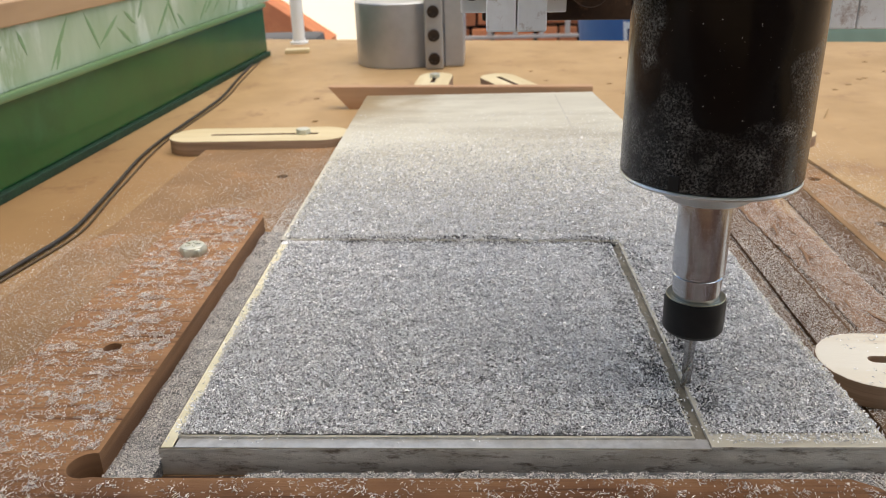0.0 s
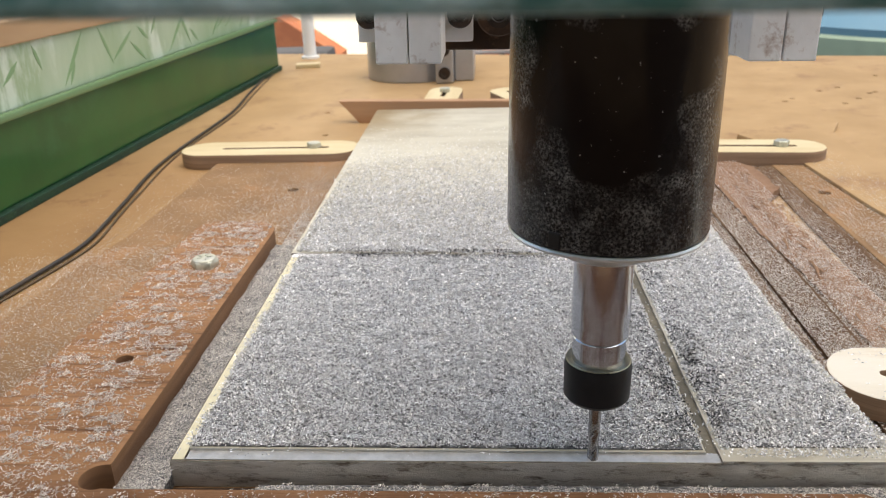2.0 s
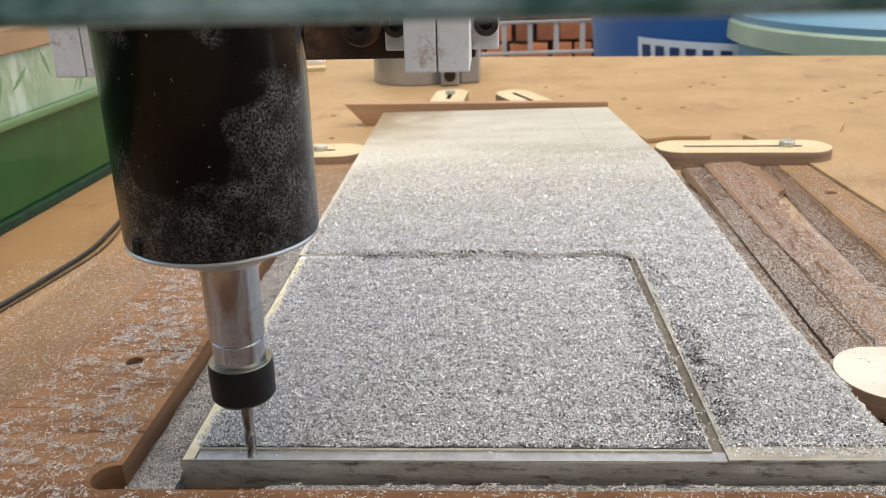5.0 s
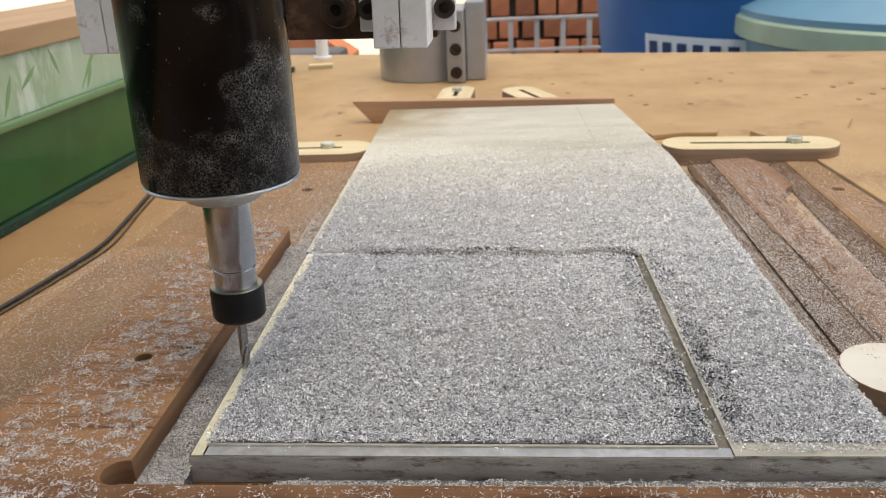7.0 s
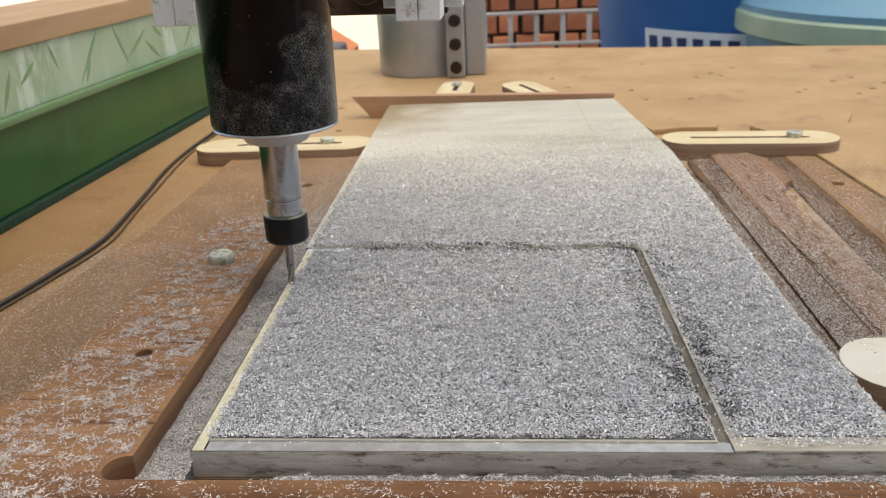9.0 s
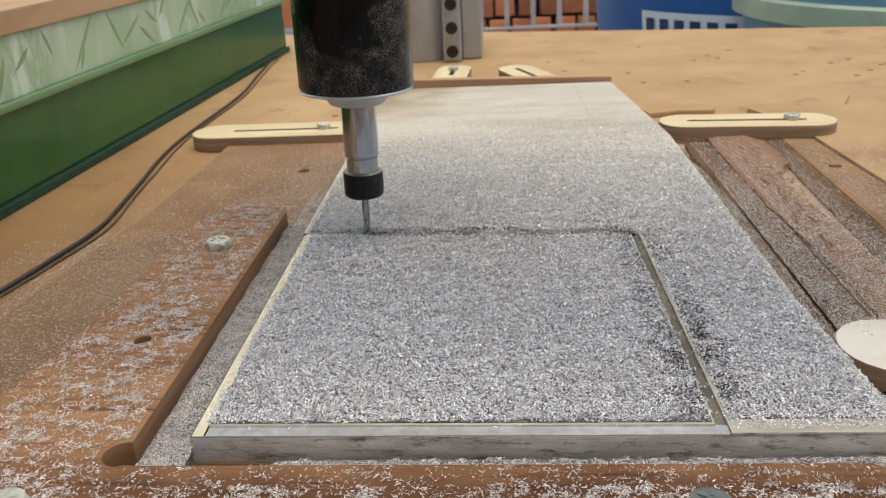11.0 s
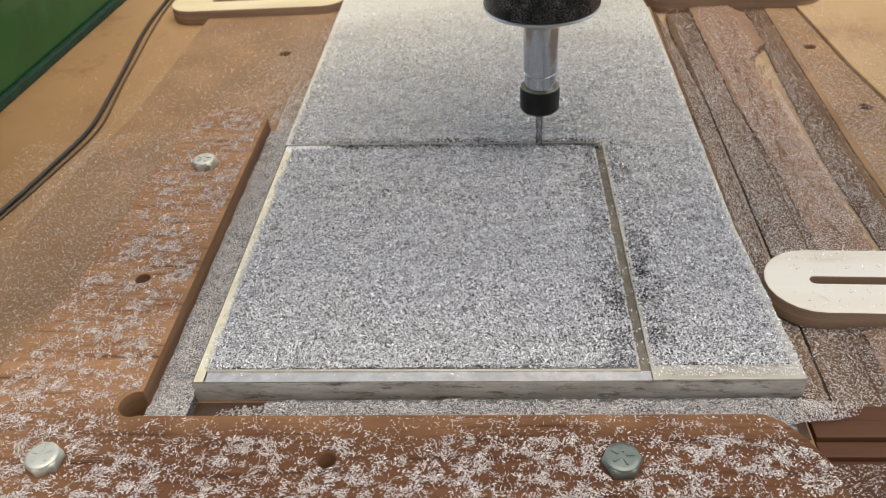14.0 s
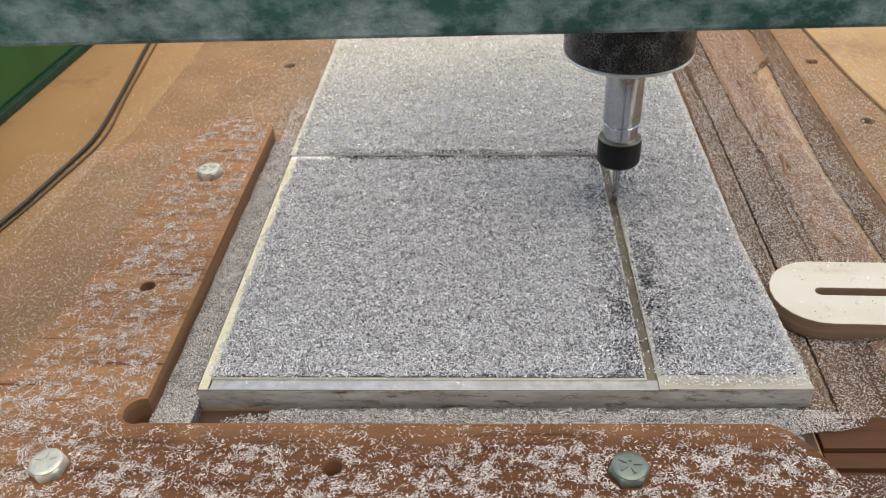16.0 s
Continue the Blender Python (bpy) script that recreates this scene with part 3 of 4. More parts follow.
for v in bm.verts:
    if v.co.x < 0.1:
        v.co.x += 0.014 * (1 - v.co.z / 0.020) - 0.004 * (v.co.z > 0.015)
    v.co.y += 0.004 * v.co.x / 0.228
part("bar", bm, BARWOOD, stop)

# ---------------------------------------------------------------- cable, side girder
cable_run = [(-0.185, 0.0), (-0.162, 0.08), (-0.1475, 0.130), (-0.1425, 0.166), (-0.135, 0.205), (-0.1365, 0.230), (-0.1415, 0.268), (-0.1460, 0.305), (-0.1515, 0.338), (-0.1565, 0.385), (-0.1560, 0.445),
             (-0.1525, 0.533), (-0.154, 0.596), (-0.165, 0.66), (-0.176, 0.83)]
tube("cable", [(x, y, TZ + 0.0018) for x, y in cable_run], 0.0012, CABLE)
tagged(bpy.data.objects["cable"], "thin black rubber cable lying on the table", "cable")
tube("wire", [(x + 0.0042 + 0.0012 * math.sin(40 * y), y + 0.002, TZ + 0.0009) for x, y in cable_run], 0.0007, WIRE)
tagged(bpy.data.objects["wire"], "thin olive-brown wire lying along the cable", "cable")

girder = thing("side_girder", "green enamelled steel girder along the table edge", "girder", pose(-0.2095, 0.26, TZ, 0, 0, -4.2))
part("foot", box(-0.09, 0.004, -0.56, 0.56, 0.0, 0.006, 0.001), GREENDARK, girder)
part("web", box(-0.09, 0.0, -0.56, 0.56, 0.0062, 0.062, 0.0015), GREEN, girder)
part("lip", box(-0.002, 0.004, -0.56, 0.56, 0.0585, 0.0635, 0.0015), LIPGREEN, girder)
part("film", box(-0.085, -0.004, -0.56, 0.60, 0.0622, 0.1015, 0.001), PALEGREEN, girder, "pale green film with painted leaf reflections")
part("capping_plank", box(-0.10, -0.001, -0.56, 0.57, 0.1017, 0.1165, 0.001), PLANK, girder, "weathered wooden plank")

# flat leaf shapes that paint the foliage mirrored in the film
leaf_rnd = random.Random(17)
for k in range(34):
    length, lean = leaf_rnd.uniform(0.018, 0.05), leaf_rnd.choice((-1, 1)) * leaf_rnd.uniform(20, 60)
    bm = bmesh.new()
    pts = [(0, -length / 2), (0.0016, -length / 6), (0.0019, length / 6), (0, length / 2), (-0.0014, length / 6), (-0.0012, -length / 6)]
    f = bm.faces.new([bm.verts.new((0, u, w)) for u, w in pts])
    up = bmesh.ops.extrude_face_region(bm, geom=[f])
    bmesh.ops.translate(bm, verts=[v for v in up["geom"] if isinstance(v, bmesh.types.BMVert)], vec=(0.0004, 0, 0))
    bmesh.ops.recalc_face_normals(bm, faces=bm.faces[:])
    half = abs(length / 2 * math.cos(radians(lean))) + 0.001
    z = min(max(leaf_rnd.uniform(0.066, 0.098), 0.0645 + half), 0.1010 - half) if half < 0.018 else 0.0825
    bm.transform(pose(-0.0041, -0.30 + 0.88 * (k + leaf_rnd.random()) / 34, z, lean if half < 0.018 else math.copysign(62, lean), 0, 0))
    part("leaf_print", bm, LEAF, bpy.data.objects["film"])

# ---------------------------------------------------------------- spare spindle mount on the table
mount = thing("spindle_mount", "grey cast aluminium spindle mount standing on the table", "mount", pose(0.006, 0.755, TZ, 0, 0, 0))
part("ring", lathe([(0.051, 0.0), (0.052, 0.001), (0.052, 0.069), (0.051, 0.070), (0.041, 0.070), (0.041, 0.069)], 64), CAST, mount, smooth=True)
part("clamp_ear", box(0.030, 0.050, -0.060, 0.02, 0.0005, 0.078, 0.002), CAST, mount)
part("back_block", box(0.0505, 0.072, -0.045, 0.05, 0.0005, 0.085, 0.002), CAST, mount)
for z in (0.012, 0.037, 0.062):
    part("socket_screw", lathe([(0.0065, 0), (0.0065, 0.003), (0.0036, 0.003), (0.0036, 0.001)], 20, pose(0.040, -0.0605, z, 90)), BOLT, mount)

# ---------------------------------------------------------------- gantry beam and carriage
beam = thing("gantry_beam", "worn blue-green enamelled steel gantry beam", "beam", pose(0, 0, 0))
part("web", box(-0.60, 0.80, -0.149, -0.141, 0.1424, 0.222, 0.001), GANTRYGREEN, beam)
part("top_flange", box(-0.60, 0.80, -0.1408, -0.10, 0.214, 0.222, 0.001), GANTRYGREEN, beam)
part("guide_rod", lathe([(0.008, -0.6), (0.008, 0.8)], 20, pose(0, 0.012, 0.19, 0, 90, 0)), STEEL, beam)

carriage = thing("spindle_carriage", "dusty black milling spindle on its bolted carriage", "spindle")
N0 = 0.0202   # underside of the collet nut
B0 = N0 + 0.0043
body = part("motor_body", lathe([(0.0255, B0 + 0.0487), (0.0262, B0 + 0.0497), (0.0262, B0 + 0.20), (0.02, B0 + 0.201)], 96), BLACK, carriage, smooth=True)
part("end_flange", lathe([(0.0100, B0 + 0.0405), (0.0118, B0 + 0.0407), (0.0132, B0 + 0.0415), (0.0150, B0 + 0.0442), (0.0180, B0 + 0.0460), (0.0235, B0 + 0.0470), (0.0258, B0 + 0.0474), (0.0261, B0 + 0.0480), (0.0258, B0 + 0.0486)], 96), SILVER, body, "silver end flange", True)
bm = box(-0.0016, 0.0016, -0.0267, -0.0250, B0 + 0.0492, B0 + 0.0535, 0.0003)
bm.transform(pose(0, 0, 0, 0, 0, -36))
part("seam_tab", bm, NUT, body)
shaft = part("shaft", lathe([(0.0070, N0 + 0.0085), (0.0074, N0 + 0.009), (0.0074, N0 + 0.0195), (0.0071, N0 + 0.0198), (0.0071, N0 + 0.0203), (0.0080, N0 + 0.0208), (0.0080, N0 + 0.0240),
                             (0.00805, N0 + 0.0243), (0.00805, B0 + 0.0402)], 64), STEEL, carriage, "polished steel collet shaft", True)
nut = part("collet_nut", lathe([(0.0030, N0 + 0.0004), (0.0068, N0), (0.0086, N0 + 0.0005), (0.0094, N0 + 0.0016), (0.0095, N0 + 0.011), (0.0092, N0 + 0.0122), (0.0078, N0 + 0.0122), (0.0078, N0 + 0.0105)], 64), NUT, shaft, "black collet nut", True)


def end_mill():
    """Shank and two helical flutes."""
    own = bmesh.new()
    rows = []
    for i in range(40):
        z = -0.001 + (N0 + 0.002) * i / 39
        up = min(1.0, max(0.0, (z - 0.009) / 0.003))
        row = []
        for k in range(16):
            a = 2 * math.pi * k / 16
            r = 0.00175 * ((0.62 + 0.38 * abs(math.cos(a)) ** 0.6) * (1 - up) + up)
            b = a + z * 420 * (1 - up * 0.2)
            row.append(own.verts.new((r * math.cos(b), r * math.sin(b), z)))
        rows.append(row)
    for a, b in zip(rows, rows[1:]):
        for k in range(16):
            own.faces.new((a[k], a[(k + 1) % 16], b[(k + 1) % 16], b[k]))
    own.faces.new(rows[0][::-1])
    own.faces.new(rows[-1])
    return own


part("nut_rim", lathe([(0.0086, N0 + 0.01215), (0.0092, N0 + 0.0125), (0.0090, N0 + 0.0128), (0.0083, N0 + 0.0126)], 48), BRASS, shaft, "worn brassy rim of the nut", True)
part("end_mill", end_mill(), CARBIDE, shaft, "two-flute carbide end mill", True)

CX, CY, CZ = 0.0005, 0.0215, 0.0025
part("back_plate", box(CX - 0.068, CX + 0.068, CY + 0.0602, CY + 0.072, CZ + 0.1055, 0.20, 0.001), RUST, carriage, "oily brown carriage plate")
for sx in (-1, 1):
    cx = CX + sx * 0.0565
    part("bearing_plate", box(cx - 0.0195, cx + 0.0195, CY + 0.0545, CY + 0.0600, CZ + 0.1090, CZ + 0.136, 0.0008), BLOCK, carriage)
    for d in (-0.0052, 0.0052):
        part("split_block", box(cx + d - 0.0050, cx + d + 0.0050, CY + 0.027, CY + 0.0543, CZ + 0.1055, CZ + 0.1275, 0.0006), BLOCK, carriage, "split machined clamp block")
    for d in (-0.0152, 0.0152):
        part("socket_bolt", lathe([(0.0042, 0), (0.0042, 0.004), (0.0038, 0.0045), (0.0022, 0.0045), (0.0020, 0.0018)], 24, pose(cx + d, CY + 0.0543, CZ + 0.118, 90)), BOLT, carriage)
    b = part("spacer_washer", lathe([(0.0075, 0), (0.0075, 0.0055), (0.007, 0.006)], 32, pose(CX + sx * 0.0285, CY + 0.0600, CZ + 0.118, 90)), RUST, carriage)
    part("screw_head", lathe([(0.0042, 0), (0.0042, 0.004), (0.0024, 0.004), (0.0022, 0.002)], 24, pose(CX + sx * 0.0285, CY + 0.0538, CZ + 0.118, 90)), BOLT, b)

# ---------------------------------------------------------------- what stands beyond the table
def tank(name, label, m, r, h, wall, lid):
    tk = thing(name, label, "water tank", m, "water tanks")
    part("shell", lathe([(r * 0.80, 0), (r * 0.82, 0.02), (r * 0.96, h * 0.80), (r * 0.985, h * 0.82), (r * 0.975, h * 0.84), (r, h * 0.97), (r * 1.03, h * 0.975), (r * 1.03, h)], 72), wall, tk, smooth=True)
    part("lid", lathe([(r * 1.04, h + 0.001), (r * 1.04, h + 0.03), (r * 0.9, h + 0.06), (r * 0.3, h + 0.13), (r * 0.1, h + 0.14)], 72), lid, tk, smooth=True)
    if wall is PALEBLUE:
        part("rim", lathe([(r * 1.03, h - 0.03), (r * 1.06, h - 0.025), (r * 1.06, h + 0.012), (r * 1.03, h + 0.02)], 72), RIM, tk, "pale yellowish rim", True)
    return tk


blue_tank = tank("water_tank", "large blue plastic water tank with a white label", pose(0.90, 2.15, -0.90), 0.56, 1.06, BLUE, BLUE)
tank("water_tank", "faded pale blue plastic tank with a yellowish rim", pose(1.03, 1.62, -0.90), 0.40, 0.82, PALEBLUE, PALEBLUE)


def curved_label():
    """White strip that follows the tank's wall, with dark bars in place of the lettering."""
    def band(a0, a1, z0, z1, out):
        own = bmesh.new()
        n = max(2, int((a1 - a0) / 0.02))
        lo, hi = [], []
        for k in range(n + 1):
            a = a0 + (a1 - a0) * k / n
            for row, z in ((lo, z0), (hi, z1)):
                rr = 0.56 * (0.82 + 0.14 * (z - 0.02) / (0.848 - 0.02)) + out
                row.append(own.verts.new((rr * math.cos(a), rr * math.sin(a), z)))
        for k in range(n):
            own.faces.new((lo[k], lo[k + 1], hi[k + 1], hi[k]))
        return own
    c, w = radians(-131), 0.30
    part("label_strip", band(c - w, c + w, 0.66, 0.778, 0.003), WHITE, blue_tank, "white label")
    for k in range(7):
        a = c - w + 0.03 + k * 0.08
        part("print_bar", band(a, a + 0.05, 0.69, 0.762, 0.005), INK, blue_tank)


curved_label()

# glowing panel; the yard's daylight is put into its emission
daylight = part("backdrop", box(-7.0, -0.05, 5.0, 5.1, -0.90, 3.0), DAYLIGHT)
tagged(daylight, "glowing panel for the sunlit pale yard beyond the open side of the workshop", "backdrop", kind="structure")
wall_back = part("wall_back", box(-0.05, 3.2, 3.62, 3.80, -0.90, 2.2), MORTAR)
tagged(wall_back, "orange brick wall beyond the table", "wall", kind="structure")
rail = thing("rail_fence", "pale steel rail fence before the brick wall", "fence", pose(0, 3.2, -0.90))
for z in (0.548, 0.672):
    part("rail", box(-0.1, 1.6, -0.012, 0.012, z, z + 0.013, 0.003), FENCE, rail)
for k in range(15):
    part("bar", box(0.019 + 0.105 * k, 0.039 + 0.105 * k, -0.008, 0.008, 0.5615, 0.6715, 0.002), FENCE, rail)
for x in (-0.1, 1.58):
    part("post", box(x, x + 0.02, -0.012, 0.012, 0, 0.671, 0.002), FENCE, rail)

pier = part("pier", box(-0.60, -0.232, 1.46, 1.56, -0.90, -0.085, 0.01), CONCRETE)
tagged(pier, "grey concrete pier behind the table", "wall", kind="structure")
bm = bmesh.new()
face = bm.faces.new([bm.verts.new((x, 2.26, z)) for x, z in ((-1.2, -0.90), (-0.354, -0.90), (-0.354, -0.209), (-0.75, 0.06), (-1.2, 0.06))])
back = bmesh.ops.extrude_face_region(bm, geom=[face])
bmesh.ops.translate(bm, verts=[v for v in back["geom"] if isinstance(v, bmesh.types.BMVert)], vec=(0, 0.14, 0))
bmesh.ops.recalc_face_normals(bm, faces=bm.faces[:])
low_wall = part("low_wall", bm, BRICK)
tagged(low_wall, "orange rendered brick wall behind the table", "wall", kind="structure")
pad = part("wooden_pad", box(-0.012, 0.018, -0.008, 0.008, 0, 0.005, 0.0008), CLAMPTOP)
pad.matrix_basis = pose(-0.138, 0.835, TZ, 0, 0, 8)
tagged(pad, "small pale wooden pad lying on the table", "pad")
post = part("post", lathe([(0.012, 0), (0.012, 0.003), (0.0082, 0.0035), (0.0082, 0.9)], 24, pose(-0.1485, 0.915, TZ)), WHITE)
tagged(post, "white painted steel post standing at the table's far edge", "post")

# ---------------------------------------------------------------- swarf
rng = np.random.default_rng(11)


def swarf(name, label, x, y, z, length, width, curl, flat, quads=2, metal=None, lie=0.8):
    """Many small curled ribbons as one mesh. x, y, z, length are arrays."""
    n = len(x)
    yaw = rng.uniform(0, 2 * np.pi, n)
    tilt = rng.normal(0, flat, n)
    roll = rng.normal(0, lie, n)
    bend = rng.normal(0, curl, n)
    k = quads + 1
    s = np.linspace(-0.5, 0.5, k)
    ang = bend[:, None] * s[None, :]
    px = np.sin(ang) / np.where(np.abs(bend) < 1e-3, 1e-3, bend)[:, None] * length[:, None]
    px = np.where(np.abs(bend)[:, None] < 1e-3, s[None, :] * length[:, None], px)
    pz = (1 - np.cos(ang)) / np.where(np.abs(bend) < 1e-3, 1e-3, bend)[:, None] * length[:, None]
    w = (width * rng.uniform(0.6, 1.3, n))[:, None]
    taper = np.array([0.45] + [1.0] * (k - 2) + [0.45])[None, :]
    ly, lz = pz * np.sin(roll)[:, None], pz * np.cos(roll)[:, None]
    oy, oz = np.cos(roll)[:, None] * w * taper / 2, -np.sin(roll)[:, None] * w * taper / 2
    V = np.empty((n, k, 2, 3))
    for side, sg in ((0, -1), (1, 1)):
        a, b, c = px, ly + sg * oy, lz + sg * oz
        a2 = a * np.cos(tilt)[:, None] - c * np.sin(tilt)[:, None]
        c2 = a * np.sin(tilt)[:, None] + c * np.cos(tilt)[:, None]
        V[:, :, side, 0] = x[:, None] + a2 * np.cos(yaw)[:, None] - b * np.sin(yaw)[:, None]
        V[:, :, side, 1] = y[:, None] + a2 * np.sin(yaw)[:, None] + b * np.cos(yaw)[:, None]
        V[:, :, side, 2] = z[:, None] + c2
    low = V[..., 2].min(axis=(1, 2))
    V[..., 2] += np.maximum(0, z - low)[:, None, None] + 0.0001
    base = (np.arange(n) * k * 2)[:, None, None] + (np.arange(quads) * 2)[None, :, None] + np.array([0, 1, 3, 2])[None, None, :]
    faces = base.reshape(-1, 4)
    me = bpy.data.meshes.new(name)
    me.vertices.add(n * k * 2)
    me.vertices.foreach_set("co", V.reshape(-1).astype(np.float32))
    me.loops.add(faces.size)
    me.loops.foreach_set("vertex_index", faces.reshape(-1).astype(np.int32))
    me.polygons.add(len(faces))
    me.polygons.foreach_set("loop_start", (np.arange(len(faces)) * 4).astype(np.int32))
    me.update(calc_edges=True)
    me.materials.append(metal or CHIP)
    return tagged(new(name, me), label, "swarf", kind="stuff")


def lump(x, y, s, seed=0.0):
    """Smooth random field between 0 and 1, with features of about s metres."""
    f = np.zeros_like(x)
    for k in range(7):
        a = k * 2.399 + seed
        q = (1.0 + 0.37 * k) / s
        f += np.sin((x * np.cos(a) + y * np.sin(a)) * q * 2.2 + 5.1 * k + seed) / 7
    return np.clip(0.5 + f * 1.3, 0, 1)


def near_cut(x, y):
    """Distance to the milled lines on the right and at the back."""
    xr = 0.1605 - 0.0025 * y / 0.155
    yb = 0.1595 - 0.008 * x / 0.159
    dr = np.where(y < 0.153, np.abs(x - xr), 1)
    db = np.where(x < 0.160, np.abs(y - yb), 1)
    return dr, db


def on_plate(n, y0, y1, keep_all=False):
    x = rng.uniform(-0.001, 0.2135, n)
    y = rng.uniform(y0, y1, n)
    d = np.clip((0.40 - y) / 0.24, 0.0, 1.0) ** 2.0 + 0.01
    d = np.where(y < 0.16, 1.0, d)
    dr, db = near_cut(x, y)
    d = np.where(dr < 0.0021, 0.02, d)
    d = np.where((dr > 0.002) & (dr < 0.012) & (lump(x, y, 0.02, 2.0) > 0.58), d * 0.45, d)
    d = np.where(db < 0.0018, np.where(x < 0.022, 0.0, np.where(lump(x, y, 0.012, 6.0) > 0.66, 0.3, 0.02)), d)
    d = np.where((x < 0.0003 + 0.0032 * lump(x, y, 0.02) ** 2) & (y < 0.158), d * 0.12, d)
    d = np.where((y < 0.0004 - 0.009 * x) & (x < 0.1605), 0.03, d)
    d = np.where((y < 0.0010 * lump(x, y, 0.01, 1.0)), d * 0.35, d)
    edge = 0.2135 - 0.005 * np.clip(y / 0.08, 0, 1) - 0.002 * np.clip((y - 0.08) / 0.24, 0, 1) - 0.0165 * np.clip((y - 0.32) / 0.17, 0, 1)
    d = np.where(x > edge - 0.0002 - 0.0008 * lump(x, y, 0.006, 7.0), 0, d)
    d = np.where((y > 0.158) & (x < 0.004), d * 0.5, d)
    keep = rng.uniform(0, 1, n) < d
    return x[keep], y[keep]


def heap(x, y):
    return 0.0009 * lump(x, y, 0.012, 3.0) + 0.0007 * lump(x, y, 0.004, 5.0)


x, y = on_plate(600000, -0.005, 0.42)
z = 0.0003 + heap(x, y) * rng.uniform(0, 1, len(x)) * np.clip((0.33 - y) / 0.1, 0.1, 1)
swarf("plate_swarf", "dense bright aluminium swarf over the plate", x, y, z, rng.uniform(0.0006, 0.0013, len(x)) * np.clip(1.1 - y * 0.5, 0.9, 1.1), 0.00040, 3.2, 0.48)

# wavy near-black strip that paints the shade down in the back milled line
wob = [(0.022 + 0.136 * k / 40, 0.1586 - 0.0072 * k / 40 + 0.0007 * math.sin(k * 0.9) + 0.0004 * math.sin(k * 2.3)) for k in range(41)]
line = sheet("swarf_line", [[(a, b - 0.0009 - 0.0004 * math.sin(a * 300)) for a, b in wob] + [(a, b + 0.0008) for a, b in wob[::-1]]], -0.0009, -0.0002, OILSHADE, bevel=0.0001)
tagged(line, "dark strip painting the shade in the back milled line", "swarf", kind="stuff")
# dark sheets under the curls put shade into the gaps between them
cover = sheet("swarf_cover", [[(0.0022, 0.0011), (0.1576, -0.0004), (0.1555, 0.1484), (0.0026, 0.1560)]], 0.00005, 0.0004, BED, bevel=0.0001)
tagged(cover, "dark sheet painting the shade between the loose curls", "swarf", kind="stuff")
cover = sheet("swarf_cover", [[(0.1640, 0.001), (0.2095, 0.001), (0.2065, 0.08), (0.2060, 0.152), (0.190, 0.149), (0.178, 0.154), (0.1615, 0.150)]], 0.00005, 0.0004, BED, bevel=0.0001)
tagged(cover, "dark sheet painting the shade between curls on the plate margin", "swarf", kind="stuff")

# dark chips, low behind the milled square, paint gap shade, thinning out with distance
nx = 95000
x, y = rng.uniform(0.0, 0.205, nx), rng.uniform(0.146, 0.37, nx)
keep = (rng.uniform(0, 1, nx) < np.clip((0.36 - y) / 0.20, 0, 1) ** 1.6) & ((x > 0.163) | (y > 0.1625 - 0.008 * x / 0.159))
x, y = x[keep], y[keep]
swarf("shaded_swarf", "dark chips painting gap shade low in the thinning swarf layer", x, y, np.full(len(x), 0.0001), rng.uniform(0.0007, 0.0014, len(x)), 0.0007, 0.8, 0.08, 1, BED, 0.2)

# oily dark curls beside the milled lines
nx = 220000
x, y = rng.uniform(0.02, 0.176, nx), rng.uniform(0.004, 0.166, nx)
dr, db = near_cut(x, y)
by_right = (dr > 0.0018) & (dr < 0.015) & (rng.uniform(0, 1, nx) < (0.05 + 0.30 * np.exp(-((y - 0.042) / 0.022) ** 2)) * lump(x, y, 0.006, 2.0) * np.clip((0.016 - dr) / 0.011, 0, 1))
by_back = (db > 0.001) & (db < 0.005) & (x < 0.157) & (rng.uniform(0, 1, nx) < 0.22 * lump(x, y, 0.013, 5.0))
keep = by_right | by_back
x, y = x[keep], y[keep]
swarf("oily_swarf", "dark oily curls of swarf beside the milled lines", x, y, 0.0009 + 0.0006 * rng.uniform(0, 1, len(x)), rng.uniform(0.0007, 0.0014, len(x)), 0.0004, 2.2, 0.4, 2, OILSHADE)

# fine swarf lying deep beside the plate
nx = 52000
x = rng.uniform(-0.0182, -0.0025, nx)
y = rng.uniform(-0.021, 0.30, nx)
keep = rng.uniform(0, 1, nx) < np.clip((0.262 - y) / 0.07, 0, 1) * np.where(y > 0.185, 0.25 + 0.75 * lump(x, y, 0.012, 2.2), 1)
x, y = x[keep], y[keep]
x2, y2 = rng.uniform(0.006, 0.232, 90000), rng.uniform(-0.0238, -0.006, 90000)
fade = rng.uniform(0, 1, 90000) < np.clip((0.232 - x2 - 0.6 * np.abs(y2 + 0.012)) / 0.02, 0, 0.36) * np.clip((x2 - 0.005) / 0.012, 0, 1)
x2, y2 = x2[fade], y2[fade]
dig = y2 < -0.0074 - 0.0014 * lump(x2, y2, 0.021, 8.0) - 0.0016 * lump(x2, y2, 0.0033, 3.1) - 0.0015 * rng.uniform(0, 1, len(x2)) ** 2
x2, y2 = x2[dig], y2[dig]
tail = y2 > -0.0238 + 0.22 * np.clip(x2 - 0.190, 0, 1)
x2, y2 = x2[tail], y2[tail]
x, y = np.concatenate((x, x2)), np.concatenate((y, y2))
z = np.where(x < 0, np.where(y < 0.186, -0.0055, BZ), -0.0092 + 0.0018 * np.clip((x - 0.012) / 0.02, 0, 1) * np.clip((0.222 - x) / 0.012, 0.3, 1)) + 0.001 * lump(x, y, 0.01, 4.0)
